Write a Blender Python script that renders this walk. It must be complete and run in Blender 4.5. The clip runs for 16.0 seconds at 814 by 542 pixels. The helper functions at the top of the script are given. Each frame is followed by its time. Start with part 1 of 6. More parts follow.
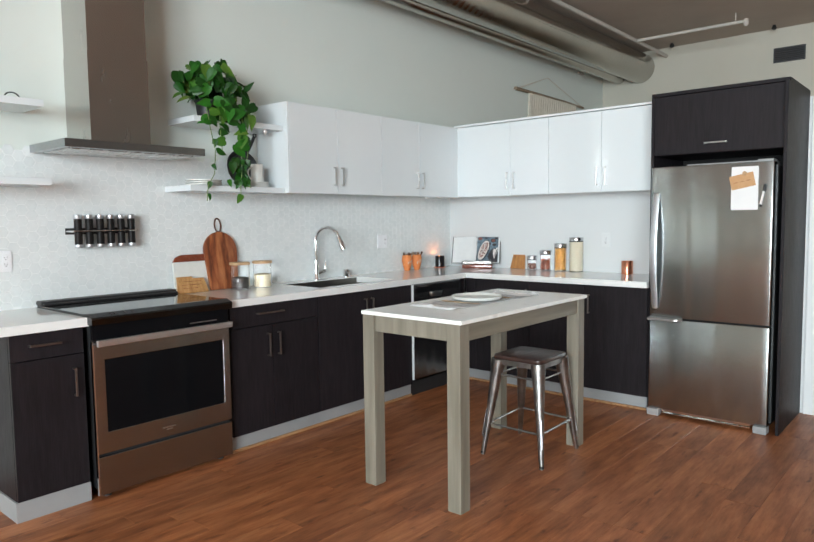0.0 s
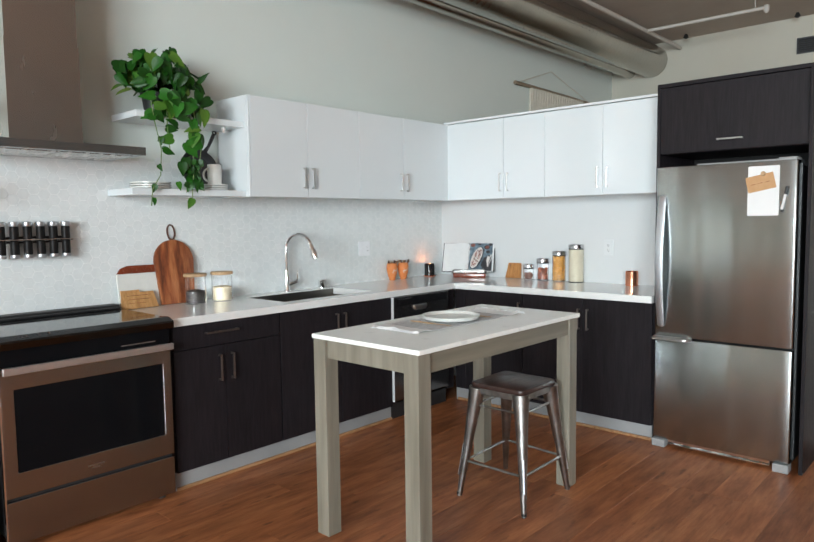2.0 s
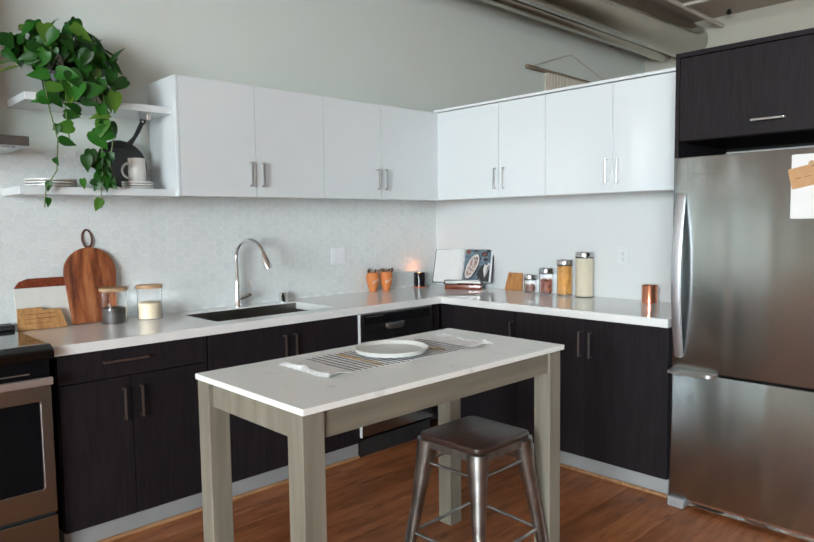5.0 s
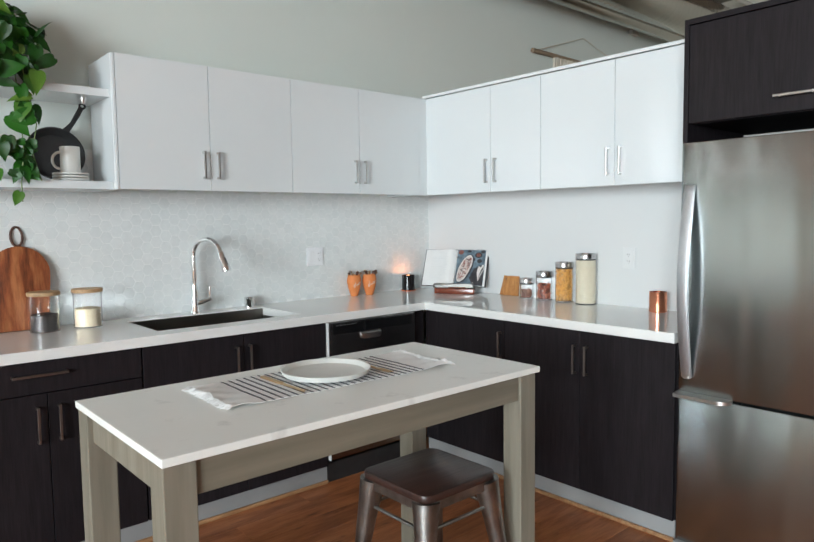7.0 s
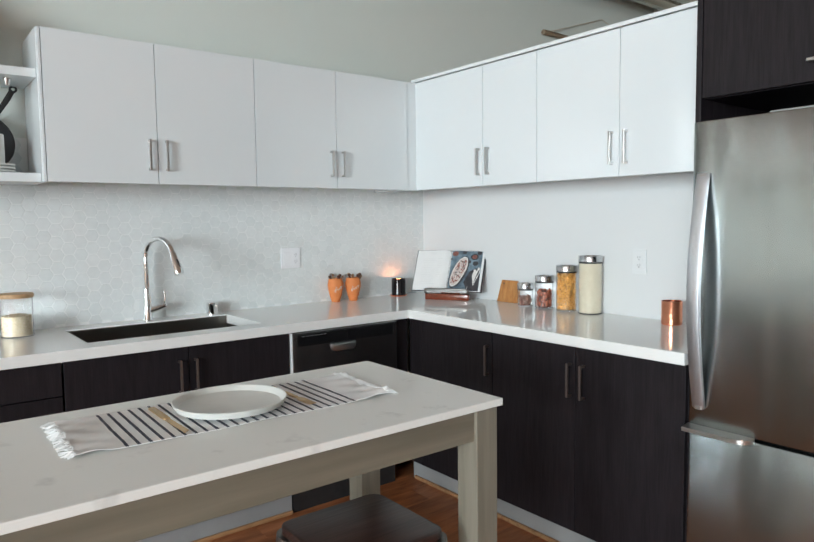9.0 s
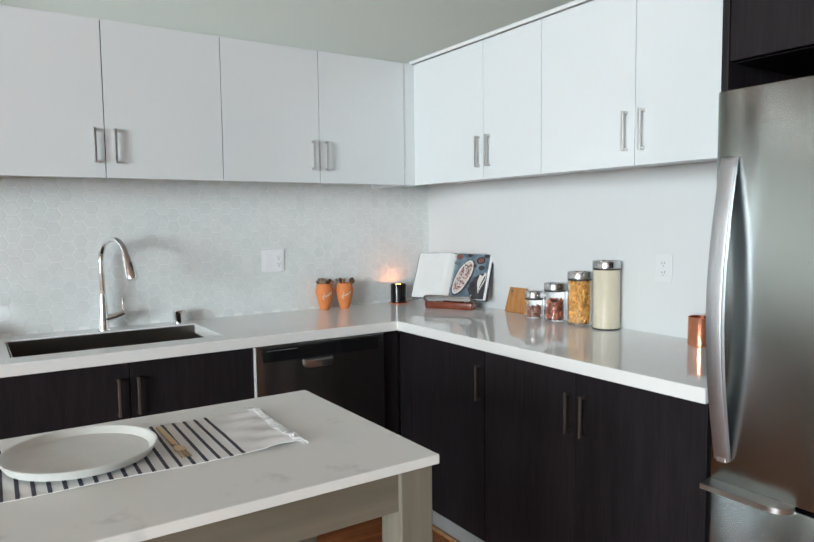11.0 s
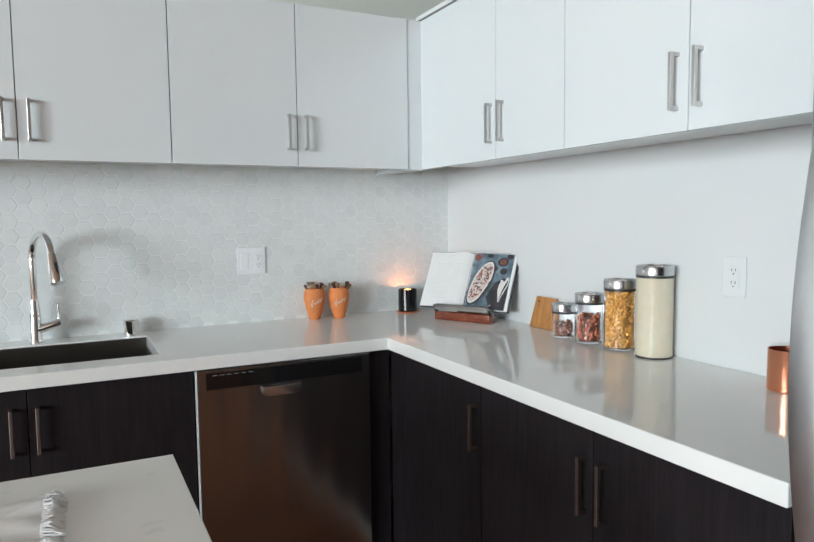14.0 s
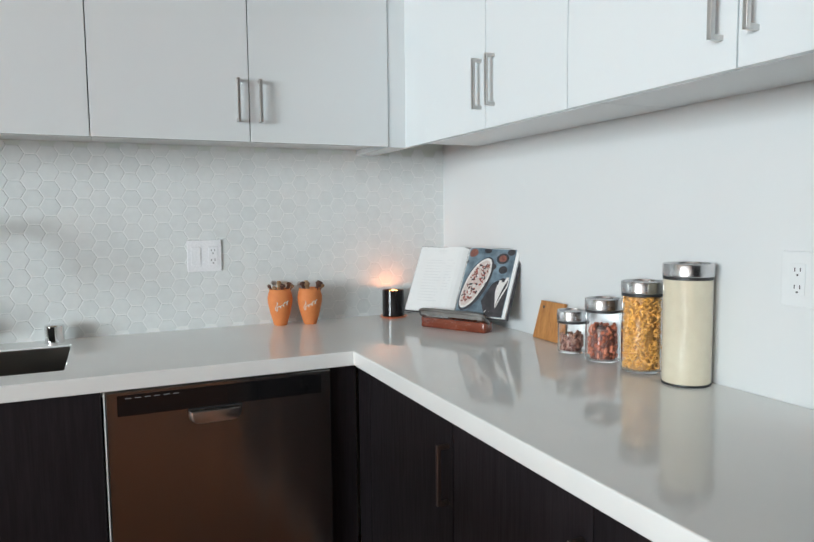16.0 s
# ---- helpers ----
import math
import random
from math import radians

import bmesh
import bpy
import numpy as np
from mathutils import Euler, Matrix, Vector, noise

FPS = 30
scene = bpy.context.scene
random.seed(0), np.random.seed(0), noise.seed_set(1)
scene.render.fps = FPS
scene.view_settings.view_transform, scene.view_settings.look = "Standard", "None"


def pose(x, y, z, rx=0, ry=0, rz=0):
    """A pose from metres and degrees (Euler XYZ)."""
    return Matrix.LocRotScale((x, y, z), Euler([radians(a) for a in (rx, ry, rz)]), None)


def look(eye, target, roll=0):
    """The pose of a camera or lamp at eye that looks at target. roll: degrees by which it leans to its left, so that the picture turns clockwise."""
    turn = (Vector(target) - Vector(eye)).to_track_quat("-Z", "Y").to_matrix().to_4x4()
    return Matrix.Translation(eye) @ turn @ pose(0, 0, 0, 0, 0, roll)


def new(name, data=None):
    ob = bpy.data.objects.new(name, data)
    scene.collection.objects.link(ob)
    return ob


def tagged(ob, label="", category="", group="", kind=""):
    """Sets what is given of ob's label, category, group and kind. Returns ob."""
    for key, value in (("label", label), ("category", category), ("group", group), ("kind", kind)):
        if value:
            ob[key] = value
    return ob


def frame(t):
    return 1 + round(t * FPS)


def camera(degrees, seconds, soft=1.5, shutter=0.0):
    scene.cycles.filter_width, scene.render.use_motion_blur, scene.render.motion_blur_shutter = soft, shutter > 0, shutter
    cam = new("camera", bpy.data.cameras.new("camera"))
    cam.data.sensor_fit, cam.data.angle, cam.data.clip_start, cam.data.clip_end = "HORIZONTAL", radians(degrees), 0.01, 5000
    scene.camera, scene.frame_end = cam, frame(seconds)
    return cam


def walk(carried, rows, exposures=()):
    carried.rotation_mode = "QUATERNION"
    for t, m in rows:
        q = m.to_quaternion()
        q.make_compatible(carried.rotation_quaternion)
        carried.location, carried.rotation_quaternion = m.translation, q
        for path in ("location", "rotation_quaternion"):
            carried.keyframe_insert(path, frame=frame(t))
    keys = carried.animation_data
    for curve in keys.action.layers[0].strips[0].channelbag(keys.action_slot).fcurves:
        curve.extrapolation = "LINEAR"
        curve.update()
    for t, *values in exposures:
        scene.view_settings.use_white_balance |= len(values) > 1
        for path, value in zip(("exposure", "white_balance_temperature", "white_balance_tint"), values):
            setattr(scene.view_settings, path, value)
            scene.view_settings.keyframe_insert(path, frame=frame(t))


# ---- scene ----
cam = camera(63.1, 16.0)
ROWS = [
    (0.0, 0.021, 0.0157, 1.3626, 85.528, 0.745, 40.72),
    (0.5, -0.0137, 0.1541, 1.3715, 85.533, 0.775, 40.806),
    (1.0, -0.0369, 0.2862, 1.3834, 85.558, 0.775, 41.022),
    (1.5, -0.0641, 0.4144, 1.3919, 85.583, 0.735, 41.478),
    (2.0, -0.0969, 0.5549, 1.3951, 85.597, 0.756, 42.194),
    (2.5, -0.1282, 0.6929, 1.4072, 85.62, 0.747, 42.931),
    (3.0, -0.1565, 0.83, 1.4096, 85.614, 0.759, 43.577),
    (3.5, -0.1807, 0.9807, 1.4039, 85.637, 0.77, 44.153),
    (4.0, -0.201, 1.1338, 1.409, 85.669, 0.79, 44.735),
    (6.5, -0.3555, 1.7919, 1.3943, 85.648, 0.761, 48.333),
    (7.0, -0.3805, 1.9233, 1.3909, 85.64, 0.731, 48.744),
    (7.5, -0.4088, 2.0462, 1.3906, 85.671, 0.716, 49.202),
    (8.0, -0.4394, 2.166, 1.384, 85.682, 0.75, 49.921),
    (8.5, -0.4818, 2.2931, 1.3778, 85.673, 0.735, 50.769),
    (9.0, -0.5245, 2.4232, 1.3732, 85.694, 0.72, 51.767),
    (9.5, -0.5624, 2.5519, 1.3706, 85.76, 0.713, 52.89),
    (10.0, -0.5976, 2.6819, 1.3651, 85.816, 0.737, 54.023),
    (12.5, -0.8607, 3.2404, 1.369, 85.388, 0.562, 60.189),
    (13.0, -0.9233, 3.3333, 1.3638, 85.39, 0.599, 61.495),
    (13.5, -0.9817, 3.4338, 1.3527, 85.452, 0.626, 62.561),
    (14.0, -1.0508, 3.5384, 1.3471, 85.435, 0.683, 63.027),
    (14.5, -1.1241, 3.64, 1.339, 85.457, 0.69, 63.443),
    (15.0, -1.1994, 3.7334, 1.3285, 85.385, 0.64, 64.093),
    (15.5, -1.2906, 3.8225, 1.3185, 85.293, 0.66, 64.773),
    (16.0, -1.386, 3.9127, 1.3094, 85.251, 0.629, 65.722),
]
walk(cam, [(t, pose(x, y, z, rx, ry, rz)) for t, x, y, z, rx, ry, rz in ROWS], exposures=[(0.0, 0.0), (16.0, 0.0)])

# ---- world and light: overcast daylight through the tall windows of the south wall ----
WALL_X, WALL_Y, FAR_Y, SOUTH_Y, EAST_X, CEIL = -3.9, 5.215, 8.65, -6.0, 7.0, 3.47
FLOOR = -0.014
world = bpy.data.worlds.new("sky")
world.use_nodes = True
scene.world = world
sky = world.node_tree.nodes.new("ShaderNodeTexSky")
sky.sky_type, sky.sun_disc, sky.sun_elevation, sky.sun_rotation = "NISHITA", False, radians(40), radians(200)
world.node_tree.links.new(sky.outputs["Color"], world.node_tree.nodes["Background"].inputs["Color"])
world.node_tree.nodes["Background"].inputs["Strength"].default_value = 0.1

WINDOWS = [(0.2, 2.5), (2.9, 5.2)]
WIN_Z0, WIN_Z1 = 0.75, 3.40


def area_lamp(name, m, w, h, watts, color):
    data = bpy.data.lights.new(name, "AREA")
    data.shape, data.size, data.size_y, data.energy, data.color = "RECTANGLE", w, h, watts, color
    ob = new(name, data)
    ob.matrix_world = m
    return ob


for x0, x1 in WINDOWS:
    xm, zm = (x0 + x1) / 2, (WIN_Z0 + WIN_Z1) / 2
    area_lamp("window_light", look((xm, SOUTH_Y - 0.1, zm), (xm, 0, zm)), x1 - x0 - 0.02, WIN_Z1 - WIN_Z0 - 0.02,
              288 * (x1 - x0), (0.83, 0.942, 1.0))
flame_data = bpy.data.lights.new("candle_flame_light", "POINT")
flame_data.energy, flame_data.color, flame_data.shadow_soft_size = 0.36, (1.0, 0.33, 0.14), 0.008
new("candle_flame_light", flame_data).location = (-3.822, 4.947, 1.004)

# ---- materials ----


def material(name, color=(0.8, 0.8, 0.8), rough=0.5, metal=0.0, coat=0.0):
    mat = bpy.data.materials.new(name)
    mat.use_nodes = True
    b = mat.node_tree.nodes["Principled BSDF"]
    b.inputs["Base Color"].default_value = (*color, 1)
    b.inputs["Roughness"].default_value = rough
    b.inputs["Metallic"].default_value = metal
    b.inputs["Coat Weight"].default_value = coat
    b.inputs["Coat Roughness"].default_value = 0.05
    return mat


def node(mat, kind, **inputs):
    n = mat.node_tree.nodes.new(kind)
    for key, value in inputs.items():
        n.inputs[key.replace("_", " ")].default_value = value
    return n


def link(mat, a, b):
    mat.node_tree.links.new(a, b)


def noise_of(mat, size, stretch=(1, 1, 1), detail=4.0, rough=0.55, shift=None):
    """Noise in object space, features about size metres across."""
    co = node(mat, "ShaderNodeTexCoord")
    mp = node(mat, "ShaderNodeMapping")
    mp.inputs["Scale"].default_value = stretch
    link(mat, co.outputs["Object"], mp.inputs["Vector"])
    if shift is not None:
        link(mat, shift, mp.inputs["Location"])
    n = node(mat, "ShaderNodeTexNoise", Scale=1.0 / size, Detail=detail, Roughness=rough)
    link(mat, mp.outputs["Vector"], n.inputs["Vector"])
    return n.outputs["Fac"]


def ramp(mat, fac, stops):
    r = node(mat, "ShaderNodeValToRGB")
    while len(r.color_ramp.elements) < len(stops):
        r.color_ramp.elements.new(0.5)
    for e, (p, c) in zip(r.color_ramp.elements, stops):
        e.position, e.color = p, (*c, 1)
    link(mat, fac, r.inputs["Fac"])
    return r.outputs["Color"]


def span(mat, fac, lo, hi):
    m = node(mat, "ShaderNodeMapRange")
    m.inputs["From Min"].default_value, m.inputs["From Max"].default_value = 0.25, 0.75
    m.inputs["To Min"].default_value, m.inputs["To Max"].default_value = lo, hi
    link(mat, fac, m.inputs["Value"])
    return m.outputs["Result"]


def mix(mat, a, b, fac, mode="MIX"):
    m = node(mat, "ShaderNodeMix")
    m.data_type, m.blend_type = "RGBA", mode
    for value, sock in ((fac, m.inputs[0]), (a, m.inputs[6]), (b, m.inputs[7])):
        if isinstance(value, (int, float)):
            sock.default_value = value
        elif isinstance(value, tuple):
            sock.default_value = (*value, 1)
        else:
            link(mat, value, sock)
    return m.outputs[2]


def base(mat, sock):
    link(mat, sock, mat.node_tree.nodes["Principled BSDF"].inputs["Base Color"])


def roughness(mat, sock):
    link(mat, sock, mat.node_tree.nodes["Principled BSDF"].inputs["Roughness"])


def bump(mat, fac, strength, distance=0.002):
    b = node(mat, "ShaderNodeBump", Strength=strength, Distance=distance)
    link(mat, fac, b.inputs["Height"])
    link(mat, b.outputs["Normal"], mat.node_tree.nodes["Principled BSDF"].inputs["Normal"])


def varied(name, a, b, size, rough=0.5, rough2=None, bumps=0.0, bump_size=None, stretch=(1, 1, 1), metal=0.0, coat=0.0):
    """A surface whose colour drifts between a and b, with finer relief."""
    m = material(name, a, rough, metal, coat)
    n = noise_of(m, size, stretch)
    base(m, ramp(m, n, [(0.3, a), (0.7, b)]))
    fine = noise_of(m, bump_size or size / 8, stretch)
    if rough2 is not None:
        roughness(m, span(m, fine, rough, rough2))
    if bumps:
        bump(m, fine, bumps)
    return m


def random_shift(mat, kind="object"):
    if kind == "object":
        r = node(mat, "ShaderNodeObjectInfo").outputs["Random"]
    else:
        r = node(mat, "ShaderNodeNewGeometry").outputs["Random Per Island"]
    k = node(mat, "ShaderNodeMath")
    k.operation = "MULTIPLY"
    link(mat, r, k.inputs[0])
    k.inputs[1].default_value = 37.0
    c = node(mat, "ShaderNodeCombineXYZ")
    for i in range(3):
        link(mat, k.outputs[0], c.inputs[i])
    return r, c.outputs[0]


def wood(name, dark, mid, light, along="y", scale=1.0, rough=0.4, per="object", coat=0.0, contrast=1.0, long=0.09):
    """Grained wood: long streaks, fine pores and a tone of its own for each board."""
    m = material(name, mid, rough, 0, coat)
    r, shift = random_shift(m, per)
    cross = 1.0
    st = {"x": (long, cross, cross), "y": (cross, long, cross), "z": (cross, cross, long)}[along]
    streak = noise_of(m, 0.035 * scale, st, 5.0, 0.6, shift)
    fine_st = tuple(s * 0.35 if s == long else s for s in st)
    fine = noise_of(m, 0.006 * scale, fine_st, 3.0, 0.5, shift)
    w = 0.17 / contrast
    c = ramp(m, streak, [(0.5 - w, dark), (0.5, mid), (0.5 + w, light)])
    tone = ramp(m, r, [(0.0, (0.88, 0.87, 0.86)), (1.0, (1.09, 1.08, 1.07))])
    c = mix(m, c, tone, 1.0, "MULTIPLY")
    pores = ramp(m, fine, [(0.35, (0.72, 0.70, 0.68)), (0.6, (1.0, 1.0, 1.0))])
    base(m, mix(m, c, pores, 0.7, "MULTIPLY"))
    roughness(m, span(m, fine, rough + 0.1, rough - 0.06))
    bump(m, fine, 0.12, 0.001)
    return m


def brushed(name, color, rough, along, tint=None, smear=0.0):
    """Brushed metal, scratched along one axis; smear draws its reflections out upright."""
    m = material(name, color, rough, 1.0)
    st = {"x": (0.3, 1, 1), "y": (1, 0.3, 1), "z": (1, 1, 0.3)}[along]
    broad = noise_of(m, 0.25)
    base(m, ramp(m, broad, [(0.3, color), (0.7, tint or tuple(c * 0.95 for c in color))]))
    roughness(m, span(m, noise_of(m, 0.06, st, 3.0), rough - 0.012, rough + 0.018))
    if smear:
        b = m.node_tree.nodes["Principled BSDF"]
        b.inputs["Anisotropic"].default_value, b.inputs["Anisotropic Rotation"].default_value = smear, 0.25
        t = node(m, "ShaderNodeTangent")
        t.direction_type, t.axis = "RADIAL", "Z"
        link(m, t.outputs["Tangent"], b.inputs["Tangent"])
        bump(m, noise_of(m, 0.085, (1, 1, 0.08), 0.0), 0.9, 0.006)
    else:
        bump(m, noise_of(m, 0.16, st, 0.0), 0.22, 0.0012)
    return m


def glass(name, color=(1, 1, 1), rough=0.0):
    m = material(name, color, rough)
    b = m.node_tree.nodes["Principled BSDF"]
    b.inputs["Transmission Weight"].default_value = 1.0
    b.inputs["IOR"].default_value = 1.45
    return m


def tabletop_material():
    """Pale stone, almost even, with a few soft grey stains."""
    m = material("pale_stone_tabletop", (0.76, 0.77, 0.74), 0.24)
    cloud = ramp(m, noise_of(m, 0.45), [(0.3, (0.93, 0.94, 0.905)), (0.7, (0.895, 0.905, 0.87))])
    stain = ramp(m, noise_of(m, 0.10, (1, 1, 1), 3.0, 0.6), [(0.61, (1, 1, 1)), (0.74, (0.80, 0.80, 0.80))])
    base(m, mix(m, cloud, stain, 1.0, "MULTIPLY"))
    roughness(m, span(m, noise_of(m, 0.2), 0.22, 0.28))
    return m


paint = varied("wall_paint", (0.665, 0.715, 0.672), (0.695, 0.745, 0.702), 0.9, 0.55, 0.65, 0.04, 0.004)
# end wall colour: darker and yellower than the west wall
far_wall_mat = varied("end_wall_beige", (0.53, 0.505, 0.425), (0.57, 0.545, 0.465), 0.9, 0.55, 0.65, 0.04, 0.004)
# brown chosen for the unseen east wall, to darken bounce and reflections
dim_east_mat = varied("unseen_wall_brown", (0.255, 0.24, 0.23), (0.30, 0.283, 0.272), 0.4, 0.7, 0.8, 0.2, 0.02)
paint_b = varied("wall_paint_white", (0.685, 0.70, 0.70), (0.71, 0.725, 0.725), 0.8, 0.45, 0.55, 0.03, 0.004)
ceiling_mat = varied("ceiling_concrete", (0.45, 0.39, 0.335), (0.52, 0.455, 0.395), 0.7, 0.8, 0.9, 0.25, 0.02)
grout_mat = varied("grout", (0.85, 0.87, 0.86), (0.825, 0.845, 0.835), 0.15, 0.7, 0.85, 0.2, 0.002)
white_gloss = varied("white_gloss_lacquer", (0.752, 0.795, 0.806), (0.732, 0.775, 0.79), 0.6, 0.10, 0.16, 0.02, 0.05)
white_matt = varied("white_melamine", (0.78, 0.80, 0.80), (0.74, 0.765, 0.77), 0.4, 0.3, 0.38, 0.02, 0.01)
toe_mat = varied("toe_kick_grey", (0.33, 0.335, 0.335), (0.28, 0.285, 0.285), 0.25, 0.4, 0.55, 0.05, 0.01)
dark_wood = wood("dark_laminate", (0.0135, 0.0108, 0.0130), (0.0174, 0.0142, 0.0170), (0.0212, 0.0176, 0.0206), "z", 0.5, 0.45)
dark_wood_h = wood("dark_laminate_flat", (0.0135, 0.0108, 0.0130), (0.0174, 0.0142, 0.0170), (0.0212, 0.0176, 0.0206), "y", 0.5, 0.45)
for m in (dark_wood, dark_wood_h):
    m.node_tree.nodes["Principled BSDF"].inputs["Specular IOR Level"].default_value = 0.20
dark_gap = material("cabinet_shadow_gap", (0.012, 0.011, 0.011), 0.7)
quartz = varied("quartz_worktop", (0.865, 0.87, 0.85), (0.845, 0.85, 0.83), 0.35, 0.055, 0.085, 0.01, 0.02)
steel_y = brushed("brushed_steel_y", (0.385, 0.405, 0.415), 0.23, "y")
range_glass = varied("oven_glass", (0.005, 0.005, 0.006), (0.007, 0.007, 0.008), 0.3, 0.05, 0.08, 0.0)
range_glass.node_tree.nodes["Principled BSDF"].inputs["Specular IOR Level"].default_value = 0.08
steel_x = brushed("brushed_steel_x", (0.56, 0.55, 0.53), 0.27, "x")
steel_z = brushed("brushed_steel_z", (0.42, 0.452, 0.452), 0.24, "z", smear=0.45)
steel_dw = brushed("dishwasher_steel", (0.30, 0.295, 0.295), 0.21, "z", smear=0.35)
steel_hood = brushed("hood_steel", (0.50, 0.48, 0.45), 0.26, "z")
strip_steel = brushed("control_strip_steel", (0.062, 0.062, 0.065), 0.20, "y")
bright_steel = varied("satin_steel", (0.66, 0.68, 0.71), (0.60, 0.62, 0.65), 0.05, 0.36, 0.44, metal=1.0)
handle_steel = brushed("bar_handle_steel", (0.84, 0.85, 0.87), 0.38, "y")
steel_stool = varied("gunmetal_steel", (0.40, 0.39, 0.375), (0.20, 0.192, 0.182), 0.09, 0.28, 0.44, 0.0, 0.05, metal=1.0)
sink_steel = brushed("sink_steel", (0.22, 0.205, 0.185), 0.33, "y")
nickel = material("satin_nickel", (0.58, 0.57, 0.555), 0.28, 1.0)
bronze = material("bronzed_nickel", (0.27, 0.23, 0.21), 0.38, 1.0)
chrome = material("chrome", (0.80, 0.80, 0.80), 0.06, 1.0)
copper = varied("copper", (0.86, 0.36, 0.22), (0.80, 0.31, 0.18), 0.05, 0.20, 0.26, 0.01, 0.01, metal=1.0)
galvanised = varied("galvanised_duct", (0.52, 0.49, 0.45), (0.42, 0.40, 0.37), 0.8, 0.15, 0.20, 0.0, 0.5, metal=1.0)
pipe_white = varied("pipe_paint", (0.62, 0.58, 0.53), (0.56, 0.52, 0.47), 0.2, 0.5, 0.6)
black_glass = varied("black_ceramic_glass", (0.006, 0.006, 0.007), (0.009, 0.009, 0.010), 0.3, 0.04, 0.07, 0.0)
black_plastic = varied("black_plastic", (0.018, 0.018, 0.019), (0.026, 0.026, 0.027), 0.05, 0.4, 0.5, 0.05, 0.003)
grey_plastic = varied("grey_plastic", (0.33, 0.33, 0.33), (0.27, 0.27, 0.27), 0.05, 0.4, 0.5)
table_top_mat = tabletop_material()
table_leg_mat = varied("greige_painted_wood", (0.165, 0.147, 0.110), (0.265, 0.240, 0.190), 0.045, 0.42, 0.58, 0.16, 0.010, (1, 1, 0.07))
# same paint with grain along y, darkened to put the rails' shade into colour
table_apron_shaded_mat = varied("greige_painted_wood_rail_shaded", (0.155, 0.136, 0.100), (0.232, 0.206, 0.156), 0.045, 0.42, 0.58, 0.16, 0.010, (1, 0.07, 1))
seat_wood = wood("dark_stained_seat", (0.030, 0.014, 0.011), (0.046, 0.021, 0.016), (0.066, 0.031, 0.024), "y", 1.0, 0.36)
acacia = wood("acacia", (0.12, 0.032, 0.013), (0.30, 0.085, 0.030), (0.44, 0.165, 0.062), "z", 1.3, 0.4, contrast=1.3)
mahogany = varied("mahogany", (0.15, 0.027, 0.011), (0.24, 0.052, 0.020), 0.05, 0.22, 0.30, 0.02, 0.01, (0.15, 1, 1), coat=0.6)
amber_board = wood("amber_bamboo", (0.42, 0.175, 0.05), (0.50, 0.22, 0.068), (0.56, 0.27, 0.09), "z", 0.5, 0.45)
bamboo = wood("light_bamboo", (0.42, 0.21, 0.075), (0.55, 0.29, 0.11), (0.62, 0.36, 0.16), "z", 0.6, 0.45)
lid_wood = wood("lid_wood", (0.42, 0.26, 0.13), (0.56, 0.36, 0.19), (0.64, 0.44, 0.26), "y", 0.5, 0.5)
moulding_wood = wood("moulding_wood", (0.30, 0.15, 0.07), (0.42, 0.23, 0.11), (0.50, 0.29, 0.15), "y", 0.6, 0.4)
ceramic = varied("white_glaze", (0.78, 0.78, 0.74), (0.72, 0.72, 0.68), 0.06, 0.15, 0.25, 0.02, 0.01)
stone_glaze = varied("matt_stoneware", (0.78, 0.79, 0.755), (0.73, 0.74, 0.705), 0.06, 0.28, 0.40, 0.03, 0.01)
terracotta = varied("terracotta", (0.66, 0.20, 0.055), (0.74, 0.255, 0.08), 0.03, 0.6, 0.75, 0.15, 0.003)
iron = varied("cast_iron", (0.018, 0.017, 0.018), (0.028, 0.027, 0.028), 0.04, 0.5, 0.65, 0.2, 0.003)
paper = varied("paper", (0.80, 0.80, 0.79), (0.76, 0.76, 0.75), 0.1, 0.6, 0.7, 0.03, 0.01)
kraft = varied("kraft_card", (0.50, 0.28, 0.13), (0.56, 0.33, 0.16), 0.04, 0.7, 0.8, 0.05, 0.003)
ink = material("dark_ink", (0.06, 0.05, 0.05), 0.6)
pale_ink = material("pale_ink", (0.68, 0.68, 0.68), 0.6)
# darkened food colours for the shade between pieces in the jars
pasta_core_mat = varied("pasta_shade", (0.20, 0.085, 0.016), (0.30, 0.14, 0.028), 0.01, 0.7, 0.8)
nut_core_mat = varied("nut_shade", (0.06, 0.014, 0.008), (0.10, 0.026, 0.014), 0.01, 0.7, 0.8)
photo_blue = varied("photo_slate_blue", (0.045, 0.07, 0.095), (0.22, 0.31, 0.37), 0.05, 0.3, 0.4)
photo_dark = varied("photo_charcoal", (0.022, 0.022, 0.028), (0.06, 0.055, 0.06), 0.02, 0.3, 0.4)
photo_plate = varied("photo_cream", (0.68, 0.60, 0.55), (0.58, 0.48, 0.44), 0.02, 0.3, 0.4)
photo_pale = varied("photo_pale", (0.80, 0.78, 0.76), (0.68, 0.64, 0.60), 0.01, 0.3, 0.4)
photo_brown = varied("photo_brown", (0.16, 0.05, 0.04), (0.30, 0.12, 0.09), 0.008, 0.3, 0.4)
photo_red = varied("photo_red", (0.20, 0.02, 0.02), (0.50, 0.16, 0.12), 0.006, 0.3, 0.4)
